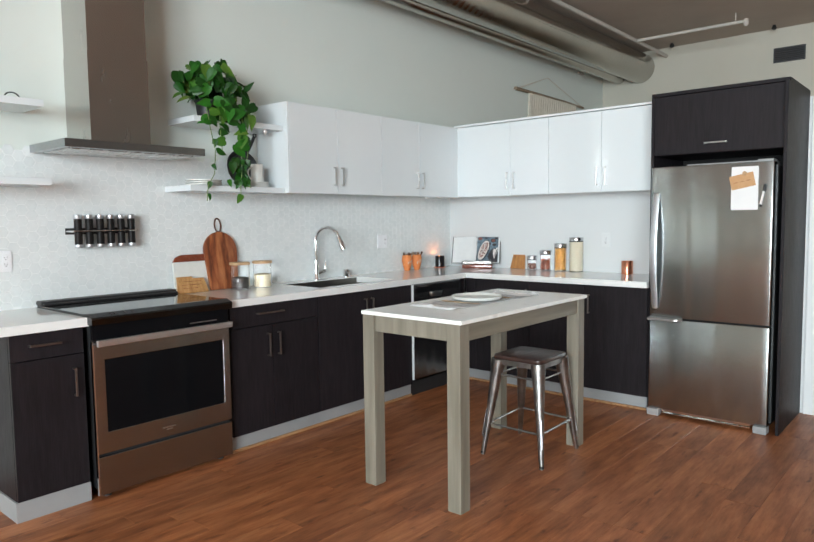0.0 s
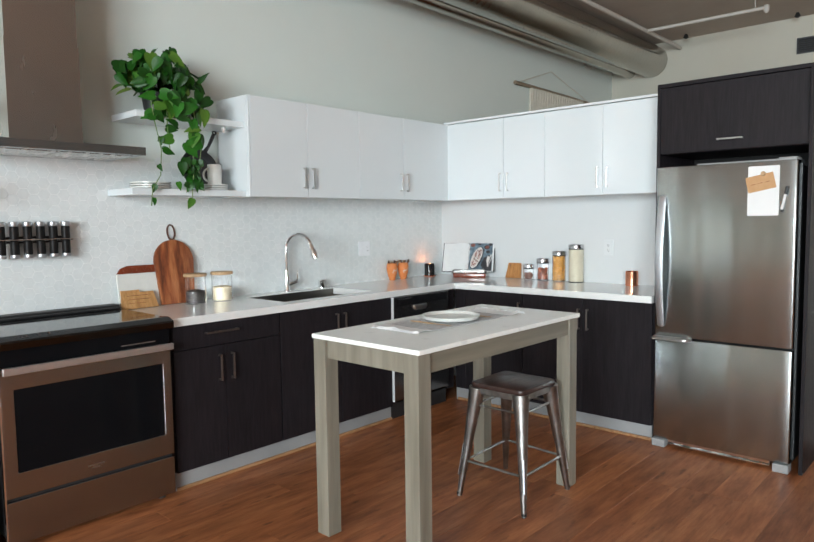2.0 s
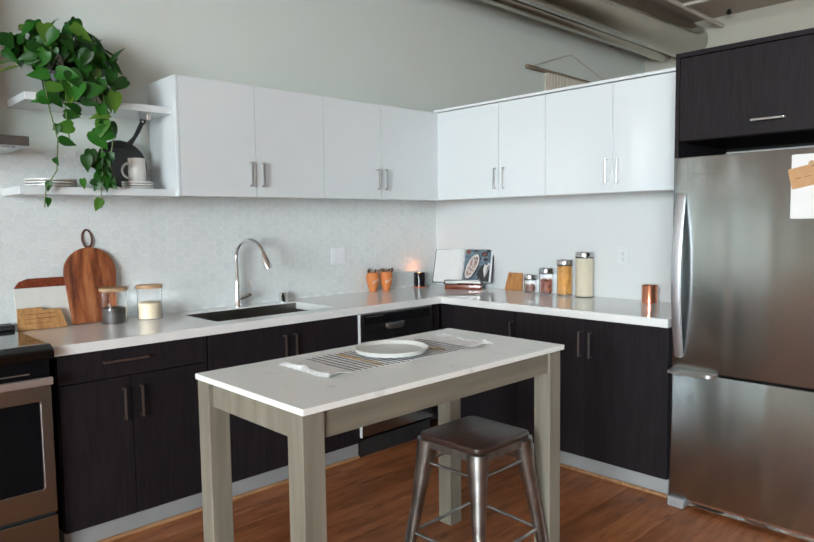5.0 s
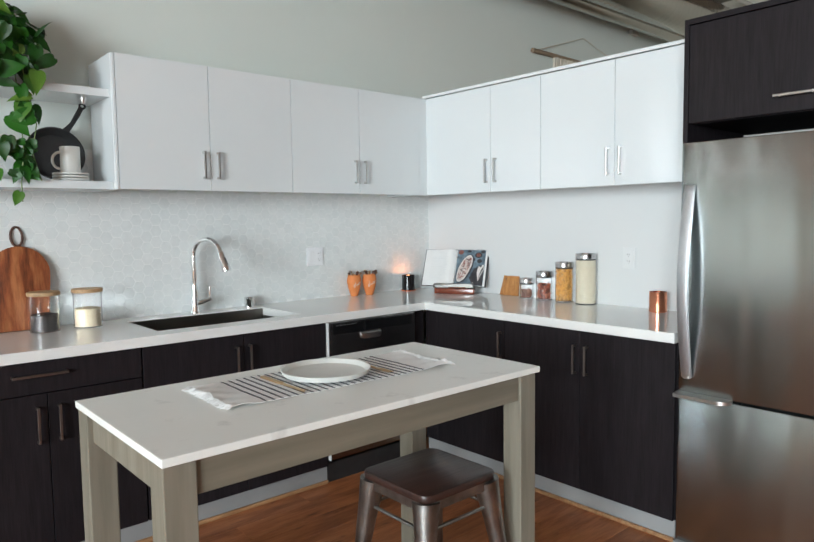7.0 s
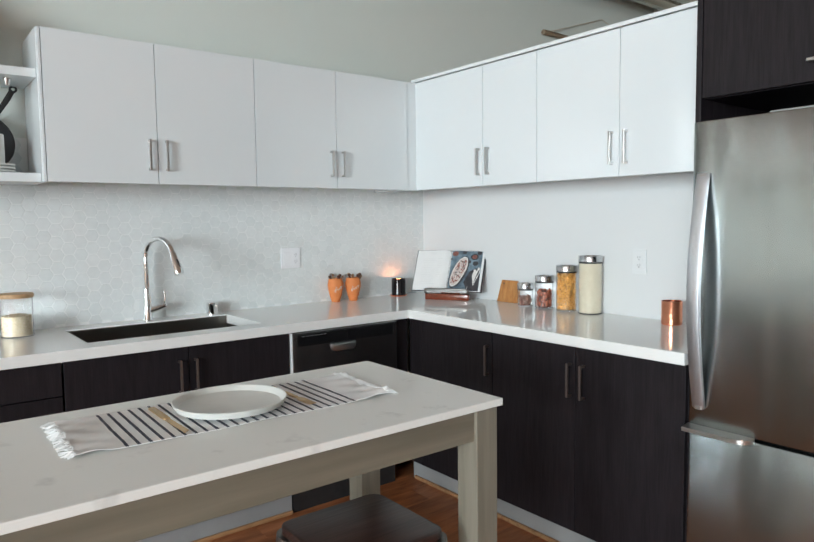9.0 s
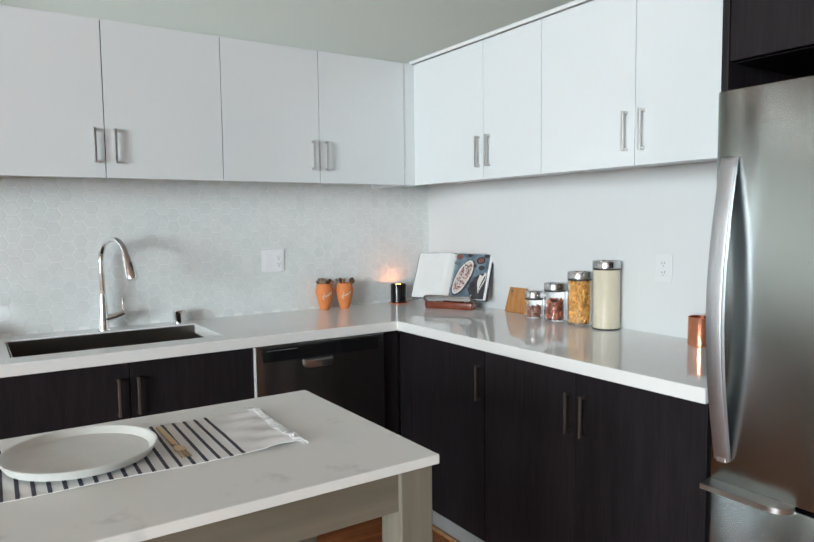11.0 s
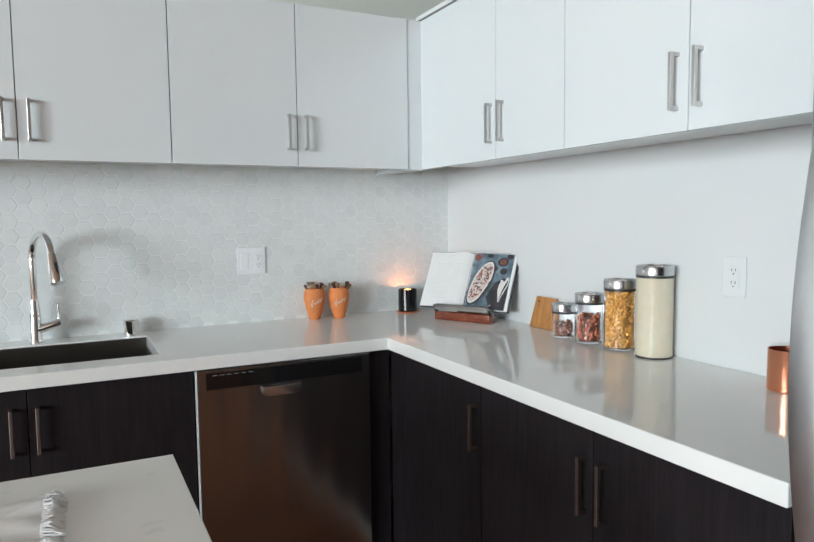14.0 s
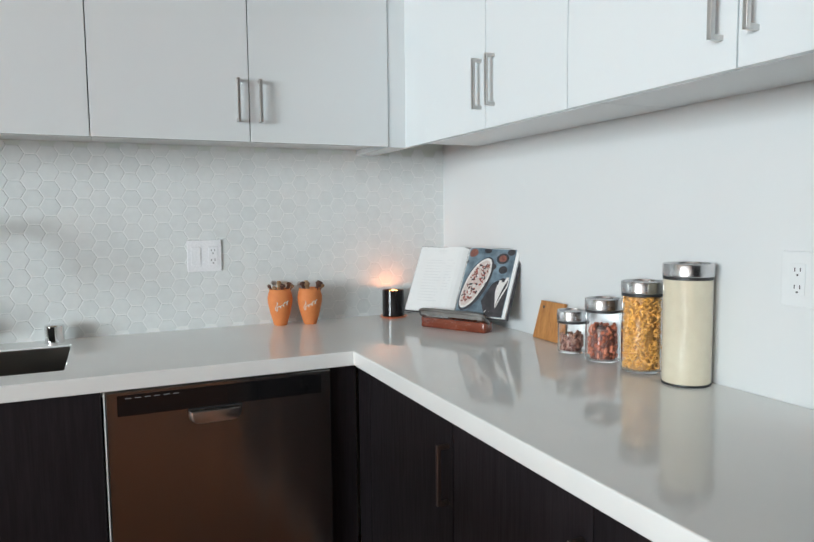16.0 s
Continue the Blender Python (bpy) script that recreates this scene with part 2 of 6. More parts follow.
linen = varied("white_linen", (0.90, 0.905, 0.90), (0.87, 0.875, 0.87), 0.03, 0.85, 0.95, 0.12, 0.0015)
navy = varied("navy_thread", (0.05, 0.055, 0.075), (0.085, 0.09, 0.115), 0.01, 0.85, 0.95, 0.1, 0.0015)
gold = material("brushed_gold", (0.62, 0.43, 0.24), 0.42, 1.0)
leather = material("dark_leather", (0.09, 0.035, 0.02), 0.6)
macrame_mat = varied("cotton_cord", (0.66, 0.61, 0.52), (0.58, 0.53, 0.44), 0.03, 0.9, 0.95, 0.6, 0.004)
stick_mat = wood("driftwood", (0.16, 0.11, 0.07), (0.26, 0.19, 0.13), (0.34, 0.26, 0.18), "y", 0.5, 0.7)
clear_glass = glass("clear_glass")
coffee_mat = varied("dark_beans", (0.012, 0.010, 0.010), (0.035, 0.024, 0.02), 0.008, 0.5, 0.6, 0.6, 0.006)
oat_mat = varied("oats", (0.50, 0.40, 0.26), (0.62, 0.53, 0.39), 0.007, 0.8, 0.9, 0.6, 0.005)
pasta_mat = varied("pasta", (0.47, 0.20, 0.028), (0.58, 0.30, 0.062), 0.02, 0.5, 0.6)
nut_mat = varied("nuts", (0.24, 0.045, 0.016), (0.36, 0.105, 0.045), 0.02, 0.45, 0.55)
nut2_mat = varied("mixed_nuts", (0.24, 0.12, 0.08), (0.12, 0.035, 0.022), 0.015, 0.5, 0.6)
spice_mat = varied("dark_spice", (0.009, 0.008, 0.008), (0.016, 0.013, 0.012), 0.01, 0.40, 0.48)
wax_mat = varied("wax", (0.62, 0.50, 0.36), (0.66, 0.54, 0.40), 0.02, 0.4, 0.5)
black_jar = material("black_candle_glass", (0.010, 0.008, 0.009), 0.05)
switch_mat = varied("white_plastic", (0.88, 0.89, 0.91), (0.86, 0.87, 0.89), 0.05, 0.25, 0.30)
socket_mat = varied("pale_plastic", (0.74, 0.755, 0.755), (0.72, 0.735, 0.735), 0.05, 0.3, 0.35)
soil = varied("potting_soil", (0.035, 0.024, 0.017), (0.06, 0.04, 0.03), 0.01, 0.9, 0.95, 0.8, 0.006)
stem_mat = varied("plant_stem", (0.10, 0.19, 0.05), (0.16, 0.22, 0.07), 0.03, 0.5, 0.6)
vent_mat = material("vent_grey", (0.05, 0.05, 0.053), 0.55)
spice_mat.node_tree.nodes["Principled BSDF"].inputs["Specular IOR Level"].default_value = 0.15
herb_mat = varied("dried_herb", (0.33, 0.20, 0.10), (0.24, 0.13, 0.07), 0.01, 0.7, 0.8)

flame_mat = material("candle_flame", (1, 0.6, 0.2), 0.5)
fb = flame_mat.node_tree.nodes["Principled BSDF"]
fb.inputs["Emission Color"].default_value, fb.inputs["Emission Strength"].default_value = (1.0, 0.5, 0.15, 1), 14.0


def floor_material(name, per):
    """Warm hickory-look planks: cloudy tone, short dark flecks along the grain, fine pores."""
    m = material(name, (0.4, 0.15, 0.05), 0.42)
    r, shift = random_shift(m, per)
    cloud = noise_of(m, 0.22, (1, 0.30, 1), 3.0, 0.5, shift)
    streak = noise_of(m, 0.055, (1, 0.17, 1), 5.0, 0.62, shift)
    fleck = noise_of(m, 0.050, (1, 0.26, 1), 3.0, 0.60, shift)
    fine = noise_of(m, 0.010, (1, 0.06, 1), 3.0, 0.5, shift)
    c = ramp(m, streak, [(0.32, (0.245, 0.080, 0.029)), (0.5, (0.395, 0.143, 0.053)), (0.68, (0.515, 0.212, 0.086))])
    c = mix(m, c, ramp(m, cloud, [(0.32, (0.86, 0.83, 0.80)), (0.66, (1.10, 1.10, 1.10))]), 1.0, "MULTIPLY")
    c = mix(m, c, ramp(m, fleck, [(0.27, (0.42, 0.34, 0.30)), (0.38, (1, 1, 1))]), 1.0, "MULTIPLY")
    c = mix(m, c, ramp(m, r, [(0.0, (0.86, 0.85, 0.84)), (1.0, (1.10, 1.09, 1.08))]), 1.0, "MULTIPLY")
    base(m, mix(m, c, ramp(m, fine, [(0.35, (0.80, 0.78, 0.76)), (0.6, (1, 1, 1))]), 0.7, "MULTIPLY"))
    roughness(m, span(m, streak, 0.46, 0.36))
    bump(m, fine, 0.10, 0.001)
    return m


floor_wood, floor_wood_far = floor_material("floor_plank_wood", "object"), floor_material("floor_plank_wood_far", "island")


def tile_material(name, per):
    m = material(name, (0.55, 0.60, 0.58), 0.16)
    r, shift = random_shift(m, per)
    n = noise_of(m, 0.03, (1, 1, 1), 3.0, 0.5, shift)
    c = ramp(m, r, [(0.0, (0.755, 0.79, 0.785)), (1.0, (0.795, 0.825, 0.82))])
    base(m, mix(m, c, ramp(m, n, [(0.3, (0.95, 0.95, 0.95)), (0.7, (1, 1, 1))]), 1.0, "MULTIPLY"))
    roughness(m, span(m, n, 0.14, 0.24))
    return m


tile_mat, tile_mat_far = tile_material("hex_tile_glaze", "object"), tile_material("hex_tile_glaze_far", "island")


def leaf_material():
    m = material("pothos_leaf", (0.05, 0.16, 0.02), 0.32)
    r, shift = random_shift(m, "object")
    n = noise_of(m, 0.02, (1, 1, 1), 4.0, 0.5, shift)
    c = ramp(m, r, [(0.0, (0.007, 0.038, 0.004)), (0.5, (0.013, 0.088, 0.007)), (0.85, (0.022, 0.135, 0.010)), (0.99, (0.13, 0.21, 0.035))])
    base(m, mix(m, c, ramp(m, n, [(0.35, (0.8, 0.85, 0.75)), (0.65, (1.1, 1.1, 1.0))]), 1.0, "MULTIPLY"))
    roughness(m, span(m, n, 0.36, 0.50))
    m.node_tree.nodes["Principled BSDF"].inputs["Specular IOR Level"].default_value = 0.35
    return m


leaf_mat = leaf_material()

# ---- builders ----


def box(bm, x0, x1, y0, y1, z0, z1, bevel=0.0, seg=2):
    x0, x1, y0, y1, z0, z1 = min(x0, x1), max(x0, x1), min(y0, y1), max(y0, y1), min(z0, z1), max(z0, z1)
    m = Matrix.Translation(((x0 + x1) / 2, (y0 + y1) / 2, (z0 + z1) / 2)) @ Matrix.Diagonal((x1 - x0, y1 - y0, z1 - z0, 1))
    vs = bmesh.ops.create_cube(bm, size=1.0, matrix=m)["verts"]
    if bevel:
        es = list({e for v in vs for e in v.link_edges})
        bmesh.ops.bevel(bm, geom=es, offset=bevel, segments=seg, affect="EDGES", profile=0.5)
    return bm


def boxes(*specs, bevel=0.0):
    bm = bmesh.new()
    for s in specs:
        box(bm, *s, bevel=bevel)
    return bm


def held_edges(profile):
    """Adds a ring close to each sharp turn, so that long sides stay straight when shaded smooth."""
    pts = [Vector(p) for p in profile]
    out = []
    for i, p in enumerate(pts):
        sharp = 0 < i < len(pts) - 1 and (p - pts[i - 1]).length > 1e-6 and (pts[i + 1] - p).length > 1e-6 and (p - pts[i - 1]).angle(pts[i + 1] - p) > 0.5
        if sharp and (p - pts[i - 1]).length > 0.010:
            out.append(p + (pts[i - 1] - p).normalized() * 0.0008)
        out.append(p)
        if sharp and (pts[i + 1] - p).length > 0.010:
            out.append(p + (pts[i + 1] - p).normalized() * 0.0008)
    return [(max(q.x, 0.0), q.y) for q in out]


def lathe(profile, center=(0, 0, 0), segs=32, bm=None):
    """Turns a profile of (radius, height) round the z axis; radius 0 closes it."""
    bm = bm or bmesh.new()
    cx, cy, cz = center
    rings = []
    for r, z in held_edges(profile):
        if r <= 1e-6:
            rings.append([bm.verts.new((cx, cy, cz + z))])
        else:
            rings.append([bm.verts.new((cx + r * math.cos(2 * math.pi * i / segs), cy + r * math.sin(2 * math.pi * i / segs), cz + z)) for i in range(segs)])
    for a, b in zip(rings, rings[1:]):
        for i in range(segs):
            j = (i + 1) % segs
            if len(a) == 1 and len(b) > 1:
                bm.faces.new((a[0], b[j], b[i]))
            elif len(b) == 1 and len(a) > 1:
                bm.faces.new((a[i], a[j], b[0]))
            elif len(a) > 1:
                bm.faces.new((a[i], a[j], b[j], b[i]))
    bmesh.ops.recalc_face_normals(bm, faces=bm.faces)
    return bm


def tube(points, r, segs=10, bm=None, flat=None):
    """A round bar along points; r is a number or one per point; flat squashes it along one axis of its section."""
    bm = bm or bmesh.new()
    pts = [Vector(p) for p in points]
    rs = r if isinstance(r, (list, tuple)) else [r] * len(pts)
    rings, side = [], None
    for i, p in enumerate(pts):
        d = (pts[min(i + 1, len(pts) - 1)] - pts[max(i - 1, 0)]).normalized()
        if side is None:
            side = d.cross(Vector((0, 0, 1)) if abs(d.z) < 0.9 else Vector((1, 0, 0))).normalized()
        side = (side - d * side.dot(d)).normalized()
        up = d.cross(side)
        k = flat or 1.0
        rings.append([bm.verts.new(p + side * (rs[i] * math.cos(2 * math.pi * j / segs)) + up * (rs[i] * k * math.sin(2 * math.pi * j / segs))) for j in range(segs)])
    for a, b in zip(rings, rings[1:]):
        for j in range(segs):
            bm.faces.new((a[j], a[(j + 1) % segs], b[(j + 1) % segs], b[j]))
    bm.faces.new(rings[0][::-1])
    bm.faces.new(rings[-1])
    bmesh.ops.recalc_face_normals(bm, faces=bm.faces)
    return bm


def prism(outline, axis, a, b, bm=None, bevel=0.0):
    """Extrudes a 2D outline along an axis from a to b. Outline is (y, z) for x, (x, z) for y, (x, y) for z."""
    bm = bm or bmesh.new()

    def at(p, k):
        return {"x": (k, p[0], p[1]), "y": (p[0], k, p[1]), "z": (p[0], p[1], k)}[axis]

    lo, hi = [bm.verts.new(at(p, a)) for p in outline], [bm.verts.new(at(p, b)) for p in outline]
    fs = [bm.faces.new(lo), bm.faces.new(hi)]
    n = len(outline)
    for i in range(n):
        fs.append(bm.faces.new((lo[i], lo[(i + 1) % n], hi[(i + 1) % n], hi[i])))
    bmesh.ops.recalc_face_normals(bm, faces=fs)
    if bevel:
        es = [e for e in bm.edges if e.verts[0] in lo and e.verts[1] in lo or e.verts[0] in hi and e.verts[1] in hi]
        bmesh.ops.bevel(bm, geom=es, offset=bevel, segments=2, affect="EDGES", profile=0.5)
    return bm


def rounded(x0, x1, y0, y1, r, n=6, corners=(1, 1, 1, 1)):
    """The outline of a rectangle with rounded corners, from the lower left round."""
    pts = []
    for (cx, cy, a), on in zip(((x0, y0, 180), (x1, y0, 270), (x1, y1, 0), (x0, y1, 90)), corners):
        if not on:
            pts.append((cx, cy))
            continue
        ox, oy = cx + (r if cx == x0 else -r), cy + (r if cy == y0 else -r)
        pts += [(ox + r * math.cos(radians(a + 90 * i / n)), oy + r * math.sin(radians(a + 90 * i / n))) for i in range(n + 1)]
    return pts


def origin(ob):
    v = Vector((0, 0, 0))
    while ob is not None:
        v += ob.location
        ob = ob.parent
    return v


def part(name, bm, mat, parent=None, label="", smooth=False):
    """One mesh object from a bmesh built in world coordinates, under parent."""
    if parent is not None:
        bmesh.ops.translate(bm, verts=bm.verts, vec=-origin(parent))
    me = bpy.data.meshes.new(name)
    bm.to_mesh(me)
    bm.free()
    me.materials.append(mat)
    if smooth:
        for p in me.polygons:
            p.use_smooth = True
        me.set_sharp_from_angle(angle=radians(38))
    ob = new(name, me)
    ob.parent = parent
    if label:
        tagged(ob, label)
    return ob


def thing(name, loc, label, category, group=""):
    ob = new(name)
    ob.location = loc
    ob.empty_display_size = 0.05
    return tagged(ob, label, category, group)


def single(name, bm, mat, loc, label, category, group="", smooth=False):
    """A thing that is one mesh, with its origin at loc."""
    bmesh.ops.translate(bm, verts=bm.verts, vec=-Vector(loc))
    ob = part(name, bm, mat, None, "", smooth)
    ob.location = loc
    return tagged(ob, label, category, group)


def setting(name, bm, mat, label, category, smooth=False):
    return tagged(part(name, bm, mat, None, "", smooth), label, category, "", "structure")

# ---- the large structure ----
T = 0.15
setting("wall_west", boxes((WALL_X - T, WALL_X, SOUTH_Y, FAR_Y, FLOOR - 0.05, CEIL)), paint, "tall pale greige painted loft wall behind the kitchen run", "wall")
setting("wall_far", boxes((WALL_X - T, EAST_X + T, FAR_Y, FAR_Y + T, FLOOR - 0.05, CEIL)), far_wall_mat, "beige end wall with a vent", "wall")
# closes the room out of view; its brown keeps east-facing surfaces dim
setting("wall_east", boxes((EAST_X, EAST_X + T, SOUTH_Y, FAR_Y, FLOOR - 0.05, CEIL)), dim_east_mat, "unseen side wall, added brown to dim bounce and reflections", "wall")
south = [(WALL_X - T, EAST_X + T, SOUTH_Y - T, SOUTH_Y, FLOOR - 0.05, WIN_Z0), (WALL_X - T, EAST_X + T, SOUTH_Y - T, SOUTH_Y, WIN_Z1, CEIL)]
edges = [WALL_X - T] + [e for w in WINDOWS for e in w] + [EAST_X + T]
south += [(edges[i], edges[i + 1], SOUTH_Y - T, SOUTH_Y, WIN_Z0, WIN_Z1) for i in range(0, len(edges), 2)]
setting("wall_south", boxes(*south), paint, "plain painted wall with two tall window openings", "wall")
setting("ceiling", boxes((WALL_X - T, EAST_X + T, SOUTH_Y - T, FAR_Y + T, CEIL, CEIL + 0.2)), ceiling_mat, "high bare brownish concrete loft ceiling", "ceiling")
partition = setting("partition_wall", boxes((WALL_X, -0.79, WALL_Y, WALL_Y + 0.14, FLOOR, 2.15)), paint_b, "low white painted partition behind cabinets and refrigerator", "wall")
part("end_casing", boxes((-0.79, -0.77, WALL_Y - 0.02, WALL_Y + 0.16, FLOOR, 2.15), (-0.85, -0.79, WALL_Y - 0.02, WALL_Y, FLOOR, 2.15), bevel=0.002), white_matt, partition)
part("baseboard", boxes((-0.77, -0.757, WALL_Y - 0.03, WALL_Y + 0.17, FLOOR, 0.10), bevel=0.003), white_matt, partition)
floor = setting("floor", boxes((WALL_X - T, EAST_X + T, SOUTH_Y - T, FAR_Y + T, FLOOR - 0.12, FLOOR - 0.012)), dark_gap, "warm reddish-brown wood plank floor", "floor")
setting("baseboard_far", boxes((WALL_X, EAST_X, FAR_Y - 0.014, FAR_Y, FLOOR, 0.10)), white_matt, "white baseboard along the end wall", "baseboard")
setting("ground", boxes((-60, 60, -90, SOUTH_Y - T, -4.2, -4.0)), toe_mat, "grey ground outside the windows", "ground")

# ---- ceiling services ----


def duct(name, x, z, r, y0, y1, rib, label):
    prof, y = [], y0
    while y < y1:
        prof += [(r, y), (r, y + rib * 0.72), (r + 0.0011, y + rib * 0.86)]
        y += rib
    prof.append((r, y1))
    bm = lathe([(0, y0)] + prof + [(0, y1)], (0, 0, 0), 40)
    bmesh.ops.transform(bm, matrix=Matrix.Translation((x, 0, z)) @ Matrix.Rotation(radians(-90), 4, "X"), verts=bm.verts)
    return single(name, bm, galvanised, (x, y0, z), label, "duct", smooth=True)


duct("spiral_duct", -3.385, 3.265, 0.185, -5.9, 8.64, 0.075, "large ribbed galvanised spiral duct hung under the ceiling")
duct("small_duct", -3.665, 3.185, 0.075, -5.9, 8.64, 1.2, "slim shiny galvanised duct beside the large one")
rail = thing("conduit_rail", (-3.80, -3.0, 3.33), "pair of slim steel conduits along the wall top", "conduit")
part("conduit", tube([(-3.80, -5.9, 3.33), (-3.80, 8.64, 3.33)], 0.03, 12), galvanised, rail, smooth=True)
part("conduit", tube([(-3.735, -5.9, 3.40), (-3.735, 8.64, 3.40)], 0.025, 12), galvanised, rail, smooth=True)
sprinkler = thing("sprinkler_pipe", (-3.05, 0, 3.37), "pale painted sprinkler pipe with a side branch", "pipe")
part("main_pipe", tube([(-3.05, -5.9, 3.37), (-3.05, 8.64, 3.37)], 0.021, 12), pipe_white, sprinkler, smooth=True)
part("branch_pipe", tube([(-3.05, 7.66, 3.37), (-1.90, 7.69, 3.37)], 0.017, 12), pipe_white, sprinkler, smooth=True)
part("hanger", tube([(-2.0, 7.69, 3.37), (-2.0, 7.69, CEIL)], 0.005, 8), pipe_white, sprinkler)
part("branch_pipe", tube([(-3.05, 5.6, 3.40), (-3.6, 5.6, 3.40)], 0.017, 12), pipe_white, sprinkler, smooth=True)
part("sprinkler_head", lathe([(0, 0.04), (0.024, 0.03), (0.024, -0.02), (0.012, -0.04), (0, -0.04)], (-1.90, 7.69, 3.36), 12), pipe_white, sprinkler, smooth=True)
for x in (-2.92, -1.80):
    single("ceiling_clip", lathe([(0, 0.0), (0.012, -0.002), (0.03, -0.04), (0.012, -0.055), (0, -0.055)], (x, 8.45, CEIL), 12), black_plastic,
           (x, 8.45, CEIL), "small black fitting on the ceiling edge", "fitting", "ceiling fittings", True)
vent = thing("wall_vent", (-1.68, FAR_Y, 3.09), "dark grey slatted air vent high on the wall", "vent")
part("frame", boxes((-1.84, -1.52, FAR_Y - 0.012, FAR_Y, 3.085, 3.10), (-1.84, -1.52, FAR_Y - 0.012, FAR_Y, 3.235, 3.25),
                    (-1.84, -1.825, FAR_Y - 0.012, FAR_Y, 3.10, 3.235), (-1.535, -1.52, FAR_Y - 0.012, FAR_Y, 3.10, 3.235)), vent_mat, vent)
# black sheet over the wall stands for the shade inside the vent
part("backing", boxes((-1.826, -1.534, FAR_Y - 0.0045, FAR_Y - 0.0005, 3.099, 3.236)), black_plastic, vent)
for i in range(6):
    z = 3.108 + i * 0.0215
    part("slat", prism([(FAR_Y - 0.012, z), (FAR_Y - 0.001, z + 0.011), (FAR_Y - 0.001, z + 0.015), (FAR_Y - 0.014, z + 0.004)], "x", -1.825, -1.535), vent_mat, vent)
single("junction_box", boxes((WALL_X, WALL_X + 0.04, 7.90, 8.02, 3.16, 3.27), bevel=0.004), pipe_white, (WALL_X, 7.96, 3.16), "small beige junction box high on the wall", "box")

mac = thing("macrame_hanging", (WALL_X + 0.02, 7.2, 2.76), "cream macrame wall hanging on a wooden stick", "wall hanging")
part("stick", tube([(WALL_X + 0.02, 6.39, 2.775), (WALL_X + 0.022, 7.0, 2.77), (WALL_X + 0.02, 7.6, 2.762), (WALL_X + 0.02, 8.03, 2.752)], [0.020, 0.016, 0.017, 0.014], 10), stick_mat, mac, smooth=True)
part("cord", tube([(WALL_X + 0.02, 6.45, 2.785), (WALL_X + 0.008, 7.13, 2.995), (WALL_X + 0.02, 7.98, 2.765)], 0.004, 6), macrame_mat, mac)
cloth = bmesh.new()
for i in range(44):
    y = 6.69 + i * 0.026
    tube([(WALL_X + 0.02 + 0.004 * (i % 2), y, 2.77), (WALL_X + 0.012, y + 0.006 * math.sin(i), 2.45), (WALL_X + 0.012, y, 2.0 - 0.25 * abs(i - 22) / 22)], 0.0145, 6, cloth)
part("fringe", cloth, macrame_mat, mac)

# ---- kitchen: worktops ----
CT, CB = 0.905, 0.861
AX, BY = -3.25, 4.572


def slab(xs, ys, holes, z0, z1):
    """A plate on a grid of cells, with some cells left open."""
    bm = bmesh.new()
    vs = {(i, j): bm.verts.new((x, y, z1)) for i, x in enumerate(xs) for j, y in enumerate(ys)}
    for i in range(len(xs) - 1):
        for j in range(len(ys) - 1):
            if (i, j) not in holes:
                bm.faces.new((vs[i, j], vs[i + 1, j], vs[i + 1, j + 1], vs[i, j + 1]))
    top = list(bm.faces)
    got = bmesh.ops.extrude_face_region(bm, geom=top)
    bmesh.ops.translate(bm, vec=(0, 0, z0 - z1), verts=[g for g in got["geom"] if isinstance(g, bmesh.types.BMVert)])
    loose = [v for v in bm.verts if not v.link_faces]
    bmesh.ops.delete(bm, geom=loose, context="VERTS")
    bmesh.ops.recalc_face_normals(bm, faces=bm.faces)
    sharp = [e for e in bm.edges if e.is_manifold and e.calc_face_angle(0) > 0.5]
    bmesh.ops.bevel(bm, geom=sharp, offset=0.003, segments=2, affect="EDGES", profile=0.5)
    return bm


xs, ys = [WALL_X + 0.001, -3.775, -3.372, AX, -1.712], [2.212, 3.035, 3.788, BY, WALL_Y - 0.001]
holes = {(1, 1), (3, 0), (3, 1), (3, 2)}
single("worktop", slab(xs, ys, holes, CB, CT), quartz, (-3.5, 4.0, CB), "white quartz L-shaped worktop with polished reflective surface", "worktop")
single("worktop", boxes((WALL_X + 0.001, AX, 1.03, 1.428, CB, CT), bevel=0.003), quartz, (-3.5, 1.2, CB), "short white quartz worktop beside the range", "worktop")

sink = thing("kitchen_sink", (-3.605, 3.41, 0.70), "undermounted stainless steel sink set in the worktop", "sink")
sx0, sx1, sy0, sy1 = -3.771, -3.376, 3.039, 3.784
part("basin", boxes((sx0, sx0 + 0.004, sy0, sy1, 0.70, CT - 0.005), (sx1 - 0.004, sx1, sy0, sy1, 0.70, CT - 0.005),
                    (sx0, sx1, sy0, sy0 + 0.004, 0.70, CT - 0.005), (sx0, sx1, sy1, sy1 + 0.012, 0.70, CB), (sx0 - 0.012, sx1 + 0.012, sy0 - 0.012, sy1 + 0.012, 0.69, 0.70)), sink_steel, sink)
part("drain", lathe([(0, 0.703), (0.035, 0.703), (0.045, 0.706), (0.045, 0.7)], (-3.60, 3.41, 0), 24), chrome, sink, smooth=True)

# ---- cabinets ----


def at_a(u0, u1, d0, d1, z0, z1):
    return (WALL_X + d0, WALL_X + d1, u0, u1, z0, z1)


